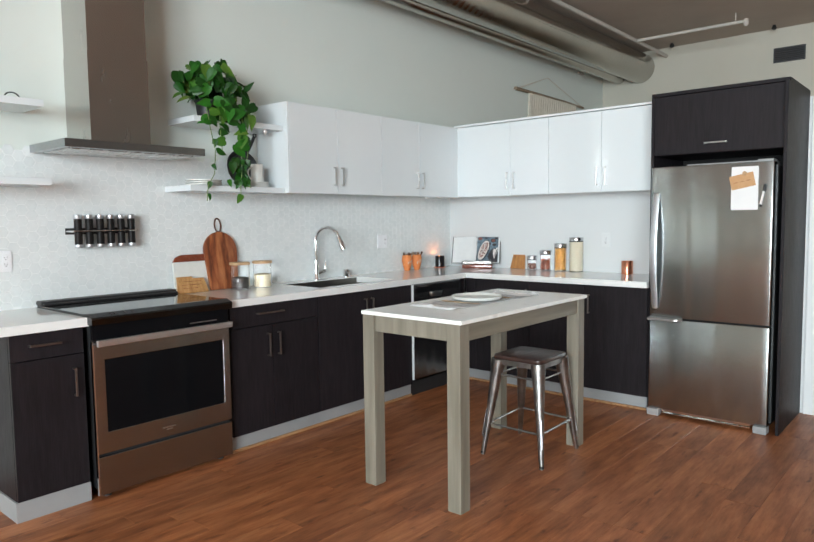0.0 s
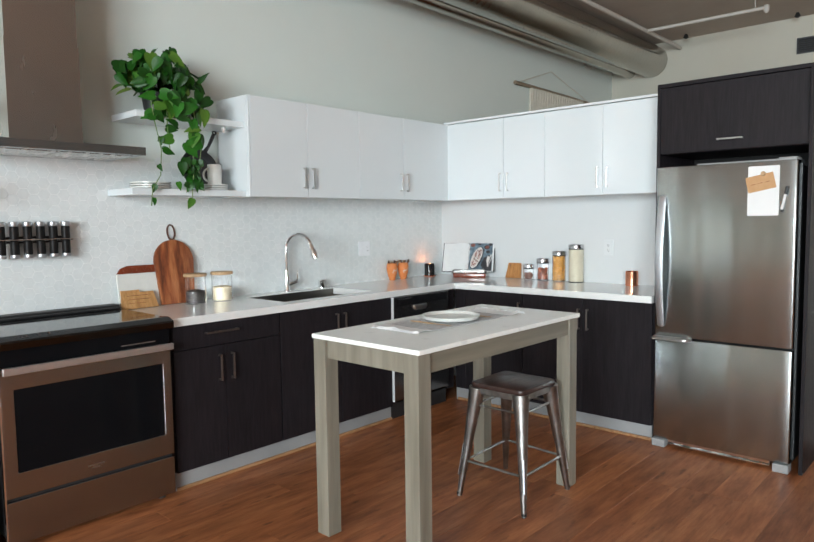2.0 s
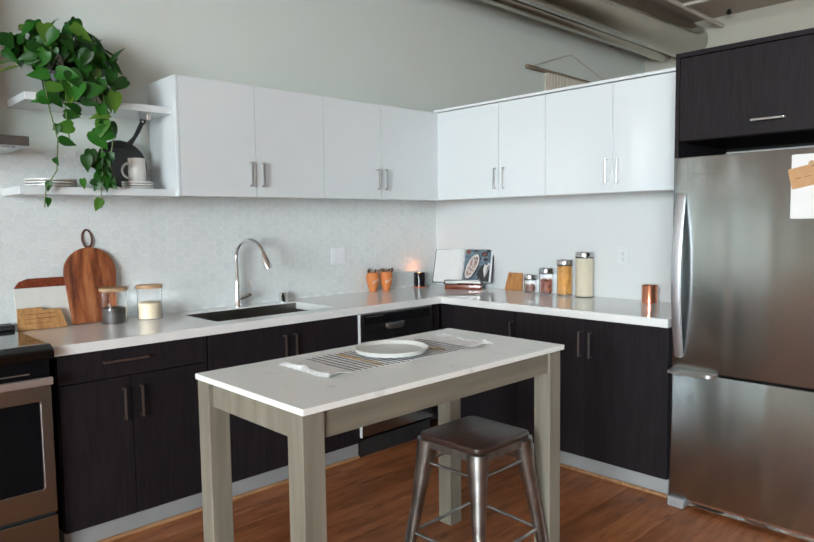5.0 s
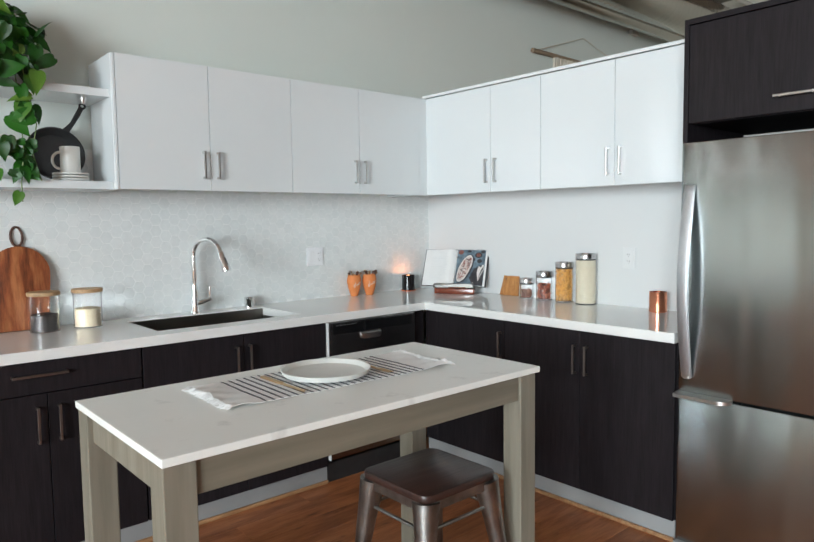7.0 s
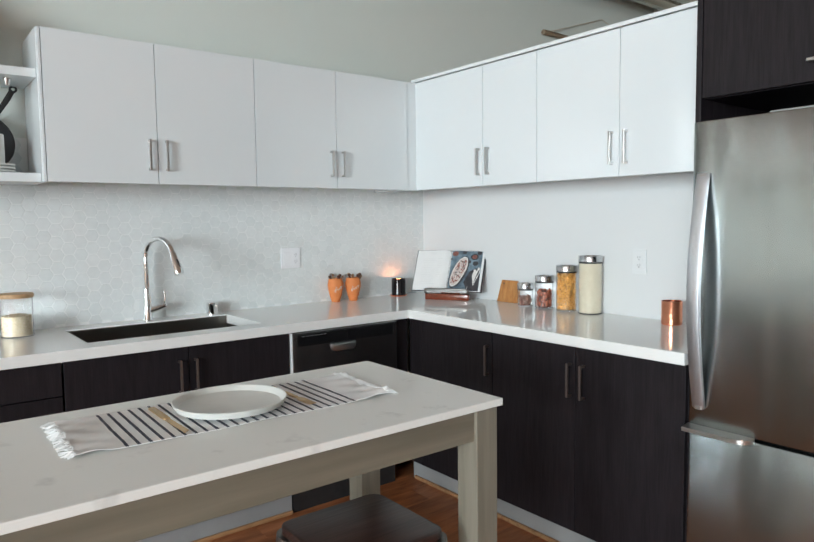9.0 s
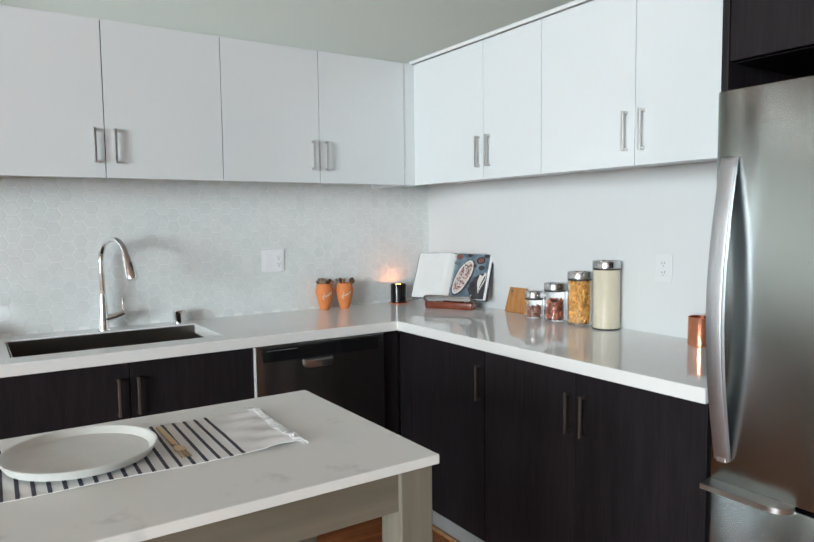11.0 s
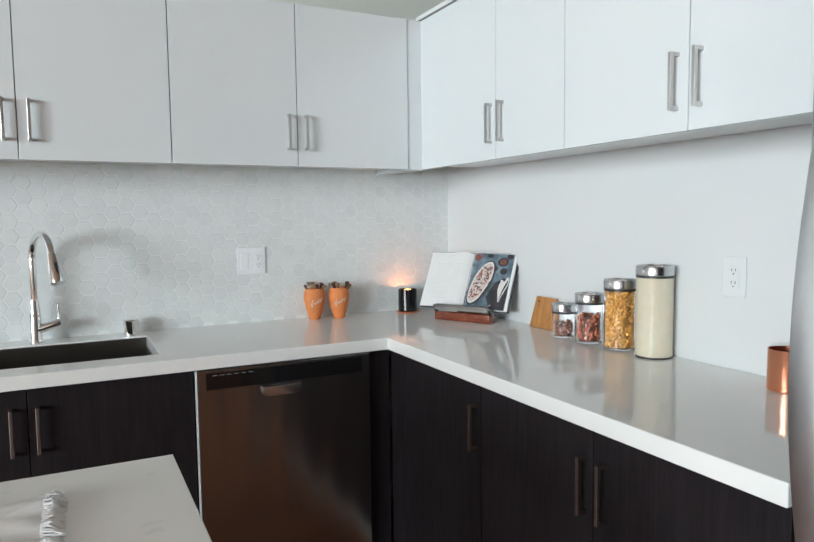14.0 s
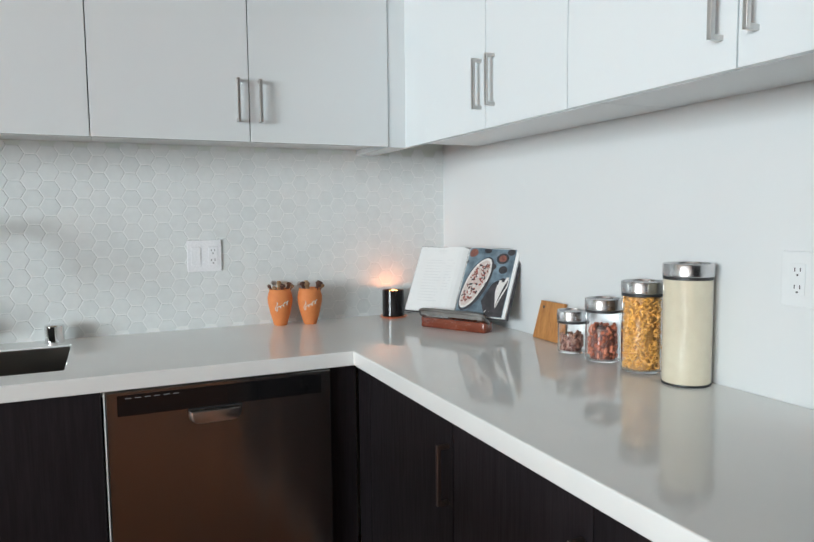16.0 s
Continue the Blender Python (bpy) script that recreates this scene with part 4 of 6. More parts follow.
FOOT = {(1, -1): (-1.738, 3.160), (-1, -1): (-2.127, 3.165), (1, 1): (-1.746, 3.590), (-1, 1): (-2.152, 3.625)}
for (a, b), (fx, fy) in FOOT.items():
    tx, ty = SC.x + a * (SW - 0.030), SC.y + b * (SD - 0.030)
    top, foot = Vector((tx, ty, SZ - 0.03)), Vector((fx, fy, FLOOR))
    bm = tube([top.lerp(foot, k) for k in (0.0, 0.06, 0.2, 0.4, 0.65, 0.85, 1.0)], [0.043, 0.040, 0.033, 0.027, 0.021, 0.0165, 0.013], 16)
    leg = part("leg", bm, steel_stool, st, smooth=True)
    g0, g1 = top.lerp(foot, 0.52), top.lerp(foot, 0.80)
    off = Vector((a * 0.0145, b * 0.0145, 0))
    # bright bar: the highlight in the leg's groove put on as lighter metal
    part("groove", tube([g0 + off, g1 + off], 0.006, 8), bright_steel, leg, smooth=True)
    side = Vector((-a * 0.008, b * 0.008, 0))
    # black bar beside it: the groove's shade put on as colour
    part("slot", tube([g0 + off * 1.08 + side, g1 + off * 1.12 + side], 0.0028, 6), ink, leg)
    part("foot_cap", lathe([(0, 0), (0.012, 0), (0.013, 0.02), (0, 0.022)], (fx, fy, FLOOR), 12), black_plastic, leg, smooth=True)


def on_leg(k, z):
    a, b = k
    fx, fy = FOOT[k]
    top = Vector((SC.x + a * (SW - 0.030), SC.y + b * (SD - 0.030), SZ - 0.03))
    return top.lerp(Vector((fx, fy, FLOOR)), 1 - (z - FLOOR) / (SZ - 0.03 - FLOOR))


for p, q in (((1, -1), (-1, -1)), ((1, 1), (-1, 1)), ((1, -1), (1, 1)), ((-1, -1), (-1, 1))):
    part("foot_rail", tube([on_leg(p, 0.17), on_leg(q, 0.17)], 0.007, 8), steel_stool, st, smooth=True)
    part("cross_brace", tube([on_leg(p, 0.46), on_leg(q, 0.46)], 0.006, 8), steel_stool, st, smooth=True)

# ---- open shelves and what stands on them ----
sh = "thick white floating shelf on the tiled wall"
single("floating_shelf", boxes((WALL_X, -3.60, 2.222, 2.942, 1.552, 1.588), bevel=0.002), white_gloss, (-3.75, 2.58, 1.552), sh + " below the plant", "shelf", "floating shelves")
single("floating_shelf", boxes((WALL_X, -3.60, 2.262, 2.942, 1.973, 2.008), bevel=0.002), white_gloss, (-3.75, 2.6, 1.973), sh + " holding the plant", "shelf", "floating shelves")
single("floating_shelf", boxes((WALL_X, -3.62, 0.55, 1.437, 1.562, 1.598), bevel=0.002), white_gloss, (-3.75, 1.0, 1.562), sh + " beside the hood", "shelf", "floating shelves")
single("floating_shelf", boxes((WALL_X, -3.62, 0.55, 1.417, 1.958, 1.993), bevel=0.002), white_gloss, (-3.75, 1.0, 1.958), sh + " high beside the hood", "shelf", "floating shelves")
single("shelf_bracket", lathe([(0, 0), (0.014, 0), (0.014, -0.012), (0.008, -0.03), (0, -0.03)], (-3.68, 2.85, 1.973), 14), nickel, (-3.68, 2.85, 1.973), "small metal bracket under the white shelf", "bracket", smooth=True)

orn = thing("wire_ornament", (-3.70, 1.24, 1.993), "black bent wire ornament on the white shelf", "ornament")
part("loop", tube([(-3.70, 1.262 + 0.036 * (1 - math.cos(radians(a))), 1.996 + 0.03 * math.sin(radians(a))) for a in range(0, 181, 15)], 0.0035, 8), iron, orn)
part("loop", tube([(-3.70, 1.12 + 0.11 * math.sin(radians(a)), 1.996 + 0.11 * (1 - math.cos(radians(a)))) for a in range(150, -1, -15)][::-1], 0.0035, 8), iron, orn)

pan = thing("cast_iron_skillet", (-3.83, 2.757, 1.589), "black cast iron skillet leaning on the wall", "pan")
lean = pose(-3.850, 2.757, 1.716, 0, 78, 0)
bm = lathe([(0, 0), (0.100, 0), (0.124, 0.038), (0.128, 0.040), (0.122, 0.040), (0.098, 0.006), (0, 0.006)], (0, 0, 0), 40)
bmesh.ops.transform(bm, matrix=lean, verts=bm.verts)
body = part("pan_body", bm, iron, pan, smooth=True)
hd_pts = [(-0.115, 0.055, 0.034), (-0.150, 0.085, 0.034), (-0.200, 0.115, 0.037), (-0.232, 0.132, 0.040)]
bm = tube(hd_pts, [0.015, 0.010, 0.012, 0.011], 10, flat=0.5)
ring = [(-0.242 + 0.012 * math.cos(radians(a)), 0.138 + 0.012 * math.sin(radians(a)), 0.041) for a in range(0, 361, 30)]
tube(ring, 0.005, 8, bm)
bmesh.ops.transform(bm, matrix=lean, verts=bm.verts)
part("handle", bm, iron, pan, smooth=True)


def plate_stack(name, x, y, z, r, n, mat, label, group=""):
    th = thing(name, (x, y, z), label, "plates", group)
    k = 0.013
    for i in range(n):
        part("plate", lathe([(0, 0), (r * 0.6, 0), (r * 0.9, 0.002), (r, 0.006), (r, 0.0125), (r * 0.97, 0.0125), (r * 0.9, 0.009), (0, 0.008)], (x, y, z + i * k), 36), mat, th, smooth=True)
    return th


plate_stack("saucer_stack", -3.70, 2.788, 1.588, 0.077, 3, stone_glaze, "short stack of off-white saucers on the shelf")
plate_stack("plate_stack", -3.715, 2.385, 1.588, 0.112, 3, ceramic, "three flat off-white plates stacked on the shelf")
mug = thing("ceramic_mug", (-3.70, 2.788, 1.616), "off-white ceramic mug on stacked saucers", "mug")
part("cup", lathe([(0, 0), (0.038, 0), (0.042, 0.004), (0.042, 0.128), (0.039, 0.130), (0.038, 0.126), (0.037, 0.008), (0, 0.008)], (-3.70, 2.788, 1.6165), 32), stone_glaze, mug, smooth=True)
part("handle", tube([(-3.70, 2.749 - 0.036 * math.sin(radians(a)) , 1.682 + 0.038 * math.cos(radians(a))) for a in range(0, 181, 15)], 0.006, 8), stone_glaze, mug, smooth=True)

# ---- pothos ----
plant = thing("pothos_plant", (-3.74, 2.45, 2.008), "lush green trailing pothos in a dark pot on the white shelf", "plant")
part("pot", lathe([(0, 0), (0.062, 0), (0.078, 0.11), (0.083, 0.112), (0.083, 0.122), (0.072, 0.122), (0.070, 0.10), (0, 0.10)], (-3.74, 2.45, 2.008), 28), black_plastic, plant, "dark plant pot", smooth=True)
part("soil", lathe([(0, 0.105), (0.072, 0.103), (0.072, 0.098), (0, 0.098)], (-3.74, 2.45, 2.008), 20), soil, plant)
rng = random.Random(11)


def leaf_mesh(name, curl, width):
    """A heart-shaped leaf along +x, folded at the midrib and drooping to the tip, 1 m long before scaling."""
    bm = bmesh.new()
    prof = [(0.0, 0.0), (-0.06, 0.20), (0.02, 0.36), (0.18, 0.44), (0.38, 0.42), (0.58, 0.32), (0.78, 0.17), (0.92, 0.06), (1.0, 0.0)]

    def z(x, w):
        return 0.16 * abs(w) ** 1.2 - curl * max(x, 0) ** 2 + 0.015 * math.sin(9 * x + 5 * w)

    mid = [bm.verts.new((max(x, 0), 0, z(max(x, 0), 0))) for x, w in prof]
    for s in (1, -1):
        half = [bm.verts.new((x, s * w * width * 0.55, z(x, w * 0.55))) for x, w in prof]
        edge = [bm.verts.new((x, s * w * width, z(x, w))) for x, w in prof]
        for a, b in ((mid, half), (half, edge)):
            for i in range(len(prof) - 1):
                vs = [a[i], a[i + 1], b[i + 1], b[i]]
                try:
                    bm.faces.new(vs if s < 0 else vs[::-1])
                except ValueError:
                    pass
    bmesh.ops.remove_doubles(bm, verts=bm.verts, dist=1e-4)
    me = bpy.data.meshes.new(name)
    bm.to_mesh(me)
    bm.free()
    me.materials.append(leaf_mat)
    for p in me.polygons:
        p.use_smooth = True
    return me


LEAVES = [leaf_mesh("leaf", c, w) for c, w in ((0.22, 0.80), (0.36, 0.72), (0.12, 0.64), (0.48, 0.84))]


def leaf(p, d, size, roll=0.0):
    """One leaf at p, pointing along d."""
    ob = new("leaf", rng.choice(LEAVES))
    ob.parent = plant
    d = Vector(d).normalized()
    up = Vector((0.25, -0.1, 1.0))
    side = up.cross(d).normalized()
    nrm = d.cross(side)
    rot = Matrix((d, side, nrm)).transposed().to_4x4() @ Matrix.Rotation(roll, 4, "X")
    ob.matrix_basis = Matrix.Translation(Vector(p) - plant.location) @ rot @ Matrix.Scale(size, 4)
    return ob


def facing_leaf(p, outward, size):
    """A leaf of the crown: its face turned outward to the room's light, its tip hanging."""
    n = (Vector(outward).normalized() + Vector((0.75, -0.35, 0.35)) + Vector([rng.uniform(-0.85, 0.85) for _ in range(3)])).normalized()
    tip = Vector((rng.uniform(-0.3, 0.5), rng.uniform(-1, 1), rng.uniform(-1.3, 0.35)))
    tip = (tip - n * tip.dot(n)).normalized()
    ob = new("leaf", rng.choice(LEAVES))
    ob.parent = plant
    rot = Matrix((tip, n.cross(tip), n)).transposed().to_4x4()
    ob.matrix_basis = Matrix.Translation(Vector(p) - tip * size * 0.4 - plant.location) @ rot @ Matrix.Scale(size, 4)
    return ob


crown = Vector((-3.70, 2.455, 2.185))
for i in range(150):
    u, v = rng.uniform(-0.35, 1.0), rng.uniform(0, 2 * math.pi)
    h = math.sqrt(max(0.0, 1 - u * u))
    d = Vector((h * math.cos(v), h * math.sin(v), u))
    k = rng.uniform(0.45, 1.0)
    p = crown + Vector((d.x * 0.150, d.y * 0.245, d.z * 0.185)) * k
    p.x = max(p.x, WALL_X + 0.06)
    if p.z < 2.03 and p.x < -3.58:
        p.z = 2.03 + rng.uniform(0, 0.04)
    out = Vector((d.x + 0.30, d.y * 1.1, d.z * 0.45 - 0.45 + rng.uniform(-0.25, 0.25)))
    if p.x < WALL_X + 0.13 and out.x < 0:
        out.x = 0.1
    facing_leaf(p, d, rng.uniform(0.066, 0.116))
for i in range(22):
    a = rng.uniform(-0.16, 0.17)
    facing_leaf((-3.575 + rng.uniform(-0.02, 0.05), 2.47 + a, rng.uniform(1.98, 2.12) - abs(a) * 0.2), (1, a, -0.2), rng.uniform(0.075, 0.11))
for p, d, s in (((-3.62, 2.25, 2.115), (0.1, -0.9, -0.35), 0.105), ((-3.66, 2.23, 2.14), (0.2, -1, -0.2), 0.085), ((-3.62, 2.66, 2.20), (0.2, 0.5, 0.9), 0.095),
                ((-3.62, 2.65, 2.12), (1, 0.6, 0.15), 0.11), ((-3.60, 2.68, 2.09), (1, 0.5, -0.2), 0.11), ((-3.63, 2.64, 2.16), (1, 0.6, 0.3), 0.095)):
    (leaf if d[0] < 0.5 else facing_leaf)(p, d, s)


def trail(points, leaves, size):
    pts = [Vector(p) for p in points]
    part("stem", tube(pts, 0.0028, 6), stem_mat, plant, smooth=True)
    for i in range(leaves):
        s = (i + 0.6) / leaves * (len(pts) - 1)
        k = min(int(s), len(pts) - 2)
        p = pts[k].lerp(pts[k + 1], s - k)
        d = Vector((rng.uniform(0.0, 0.6), rng.choice((-1, 1)) * rng.uniform(0.3, 0.9), rng.uniform(-1.0, -0.4)))
        facing_leaf(p + d * size * 0.45, (1, d.y, 0), size * rng.uniform(0.8, 1.2))


trail([(-3.66, 2.44, 2.12), (-3.58, 2.43, 2.05), (-3.565, 2.42, 1.93), (-3.565, 2.43, 1.80)], 7, 0.085)
trail([(-3.66, 2.56, 2.12), (-3.58, 2.59, 2.05), (-3.565, 2.60, 1.93), (-3.565, 2.585, 1.84)], 9, 0.095)
trail([(-3.65, 2.36, 2.12), (-3.58, 2.34, 2.05), (-3.57, 2.35, 1.95), (-3.565, 2.38, 1.80), (-3.565, 2.37, 1.66), (-3.565, 2.32, 1.58), (-3.565, 2.31, 1.49)], 6, 0.050)
trail([(-3.66, 2.52, 2.10), (-3.58, 2.56, 2.03), (-3.568, 2.57, 1.85), (-3.568, 2.575, 1.70), (-3.568, 2.56, 1.57), (-3.568, 2.56, 1.49)], 5, 0.06)
trail([(-3.66, 2.58, 2.08), (-3.59, 2.60, 2.0), (-3.575, 2.63, 1.82), (-3.58, 2.61, 1.70), (-3.58, 2.64, 1.58)], 4, 0.07)
for i in range(20):
    facing_leaf((-3.57 + rng.uniform(-0.02, 0.02), 2.55 + rng.uniform(-0.075, 0.07), 1.665 + rng.uniform(-0.06, 0.07)), (1, rng.uniform(-1, 1), 0.2), rng.uniform(0.05, 0.085))

# ---- spice rack ----
rack = thing("spice_rack", (-3.86, 1.80, 1.31), "wall rack with six black spice tubes", "spice rack")
part("rail", tube([(WALL_X + 0.012, 1.605, 1.318), (WALL_X + 0.045, 1.60, 1.318), (-3.812, 1.612, 1.318), (-3.812, 1.79, 1.318), (-3.812, 1.985, 1.318), (WALL_X + 0.045, 1.998, 1.318), (WALL_X + 0.012, 1.994, 1.318)], 0.005, 8), chrome, rack, smooth=True)
part("back_plate", boxes((WALL_X + 0.0005, WALL_X + 0.012, 1.60, 2.0, 1.30, 1.336), bevel=0.002), black_plastic, rack)
for i in range(6):
    y = 1.650 + i * 0.0622
    tb_ = part("tube", lathe([(0, 0), (0.021, 0), (0.021, 0.145), (0, 0.145)], (-3.842, y, 1.243), 20), spice_mat, rack, "black spice tube", smooth=True)
    part("cap", lathe([(0, 0), (0.022, 0), (0.0235, 0.003), (0.0235, 0.021), (0.021, 0.024), (0, 0.024)], (-3.842, y, 1.388), 20), bright_steel, tb_, smooth=True)
    part("base", lathe([(0, 0), (0.021, 0), (0.0225, 0.003), (0.0225, 0.018), (0, 0.018)], (-3.842, y, 1.225), 20), bright_steel, tb_, smooth=True)

# ---- wall plates ----


def wall_plate(place, u0, u1, z0, z1, kinds, label):
    d = 0.004 if place is at_a else 0.0
    plate_mat = switch_mat if place is at_a else socket_mat
    th = thing("wall_plate", place((u0 + u1) / 2, (u0 + u1) / 2, d, d, z0, z0)[::2], label, "outlet", "wall plates")
    part("plate", box(bmesh.new(), *place(u0, u1, d, d + 0.006, z0, z1), bevel=0.002), plate_mat, th)
    w = (u1 - u0) / len(kinds)
    for i, kind in enumerate(kinds):
        c, zc = u0 + w * (i + 0.5), (z0 + z1) / 2
        if kind == "switch":
            part("rocker", box(bmesh.new(), *place(c - 0.0165, c + 0.0165, d + 0.006, d + 0.0085, zc - 0.033, zc + 0.033), bevel=0.001), plate_mat, th)
        else:
            part("socket", box(bmesh.new(), *place(c - 0.0165, c + 0.0165, d + 0.006, d + 0.008, zc - 0.033, zc + 0.033), bevel=0.001), plate_mat, th)
            for s in (-1, 1):
                for e in (-1, 1):
                    part("slot", box(bmesh.new(), *place(c + e * 0.006 - 0.001, c + e * 0.006 + 0.001, d + 0.0078, d + 0.0085, zc + s * 0.018 - 0.002, zc + s * 0.018 + 0.006)), ink, th)
                part("slot", box(bmesh.new(), *place(c - 0.002, c + 0.002, d + 0.0078, d + 0.0085, zc + s * 0.018 - 0.011, zc + s * 0.018 - 0.007)), ink, th)


wall_plate(at_a, 4.170, 4.291, 1.115, 1.230, ("switch", "socket"), "white double wall plate with switch and socket on tiles")
wall_plate(at_b, -2.335, -2.261, 1.112, 1.228, ("socket",), "white single socket on the white wall")
wall_plate(at_a, 1.197, 1.318, 1.110, 1.224, ("switch", "socket"), "white double wall plate beside the range")

# ---- worktop: boards, canisters ----


def leaning(bm, y, z, out, tilt):
    """Stands a board drawn in its own y-z plane on the worktop, leaning back on the wall."""
    bmesh.ops.transform(bm, matrix=Matrix.Translation((out, y, z)) @ Matrix.Rotation(radians(-tilt), 4, "Y"), verts=bm.verts)
    return bm


tall = thing("cutting_board", (-3.84, 2.59, CT), "tall rounded acacia cutting board with leather loop", "cutting board")
arch = [(-0.108, 0.004), (-0.104, 0.0), (0.104, 0.0), (0.108, 0.004)] + [(0.128 * math.cos(radians(a)), 0.262 + 0.128 * math.sin(radians(a))) for a in range(0, 181, 12)]
part("board", leaning(prism(arch, "x", -0.010, 0.010, bevel=0.003), 2.590, CT + 0.002, -3.832, 8), acacia, tall, smooth=True)
loop = tube([(0.012, 0.024 * math.sin(radians(a)), 0.392 + 0.042 - 0.046 * math.cos(radians(a))) for a in range(0, 361, 20)], 0.0055, 8)
part("loop", leaning(loop, 2.590, CT + 0.002, -3.842, 8), leather, tall, "dark leather hanging loop", smooth=True)
white_b = thing("serving_board", (-3.86, 2.37, CT), "white serving board with a brown wooden band", "cutting board")
lo = rounded(-0.150, 0.16, 0.0, 0.20, 0.02, 3, (1, 1, 0, 0))
part("board", leaning(prism(lo, "x", -0.007, 0.007, bevel=0.002), 2.385, CT + 0.001, -3.850, 6), ceramic, white_b)
hi = [(-0.150, 0.2005), (0.16, 0.2005), (0.16, 0.246), (-0.085, 0.246), (-0.125, 0.232)]
part("band", leaning(prism(hi, "x", -0.007, 0.007, bevel=0.002), 2.385, CT + 0.001, -3.850, 6), mahogany, white_b, "reddish brown wooden band")
hold = thing("recipe_holder", (-3.80, 2.33, CT), "light wooden recipe card holder on the worktop", "holder")
part("card", leaning(prism([(-0.105, 0.0), (0.115, 0.0), (0.092, 0.095), (0.01, 0.095), (0.005, 0.108), (-0.10, 0.108)], "x", -0.005, 0.005, bevel=0.001), 2.335, CT + 0.001, -3.806, 12), bamboo, hold)
for i in range(3):
    part("writing", leaning(boxes((0.0052, 0.0058, -0.07, 0.07 - 0.03 * (i == 2), 0.074 - 0.022 * i, 0.077 - 0.022 * i)), 2.335, CT + 0.001, -3.806, 12), acacia, hold)


def canister(x, y, r, h, mat, fill, label):
    th = thing("glass_canister", (x, y, CT), label, "canister", "canisters")
    g = part("glass", lathe([(0, 0), (r, 0), (r, h), (r - 0.003, h), (r - 0.003, 0.005), (0, 0.005)], (x, y, CT + 0.0005), 36), clear_glass, th, smooth=True)
    g.visible_shadow = False
    part("filling", lathe([(0, 0.006), (r - 0.005, 0.006), (r - 0.005, fill), (r * 0.5, fill + 0.006), (0, fill + 0.003)], (x, y, CT), 30), mat, th, smooth=True)
    part("lid", lathe([(0, h + 0.0005), (r + 0.004, h + 0.0005), (r + 0.006, h + 0.004), (r + 0.006, h + 0.014), (r + 0.003, h + 0.018), (0, h + 0.018)], (x, y, CT), 36), lid_wood, th, "flat wooden lid", smooth=True)


canister(-3.745, 2.657, 0.063, 0.165, coffee_mat, 0.078, "glass canister with wooden lid, dark coffee inside")
canister(-3.752, 2.846, 0.063, 0.165, oat_mat, 0.088, "glass canister with wooden lid, pale oats inside")

# ---- tap and air gap ----
tap = thing("kitchen_tap", (-3.830, 3.412, CT), "chrome pull-down kitchen tap", "tap")
bx, by = -3.830, 3.412
part("base", lathe([(0, 0), (0.024, 0), (0.024, 0.006), (0.021, 0.012), (0.019, 0.10), (0.0155, 0.15), (0.0135, 0.16), (0, 0.16)], (bx, by, CT), 28), chrome, tap, smooth=True)
dirx, diry = 0.935, 0.355
arc = [(bx, by, CT + 0.15), (bx, by, CT + 0.31)]
for a in range(0, 166, 11):
    k = 0.098 * (1 - math.cos(radians(a)))
    arc.append((bx + dirx * k, by + diry * k, CT + 0.312 + 0.088 * math.sin(radians(a))))
part("spout", tube(arc, 0.0125, 16), chrome, tap, smooth=True)
e0, e1 = Vector(arc[-1]), Vector(arc[-1]) - Vector(arc[-2])
e1.normalize()
part("spray_head", tube([e0, e0 + e1 * 0.004, e0 + e1 * 0.03, e0 + e1 * 0.092, e0 + e1 * 0.11], [0.0125, 0.0165, 0.018, 0.0245, 0.0225], 18), chrome, tap, smooth=True)
part("spray_button", tube([e0 + e1 * 0.035 + Vector((0.016, 0.004, 0)), e0 + e1 * 0.075 + Vector((0.018, 0.006, 0))], 0.0065, 8), black_plastic, tap)
part("lever_body", tube([(bx, by, CT + 0.046), (bx + 0.012, by + 0.045, CT + 0.060), (bx + 0.018, by + 0.078, CT + 0.072), (bx + 0.019, by + 0.084, CT + 0.076)], [0.017, 0.016, 0.0145, 0.010], 14), chrome, tap, smooth=True)
part("lever", tube([(bx + 0.018, by + 0.074, CT + 0.070), (bx + 0.020, by + 0.078, CT + 0.105), (bx + 0.022, by + 0.076, CT + 0.142)], [0.006, 0.005, 0.0045], 10), chrome, tap, smooth=True)
ag = thing("air_gap_cap", (-3.835, 3.738, CT), "small chrome sink air gap cap", "fitting")
part("cap", lathe([(0, 0.062), (0.0265, 0.061), (0.0295, 0.057), (0.0295, 0.0), (0, 0)], (-3.835, 3.738, CT), 24), chrome, ag, smooth=True)

# ---- terracotta jars with script ----


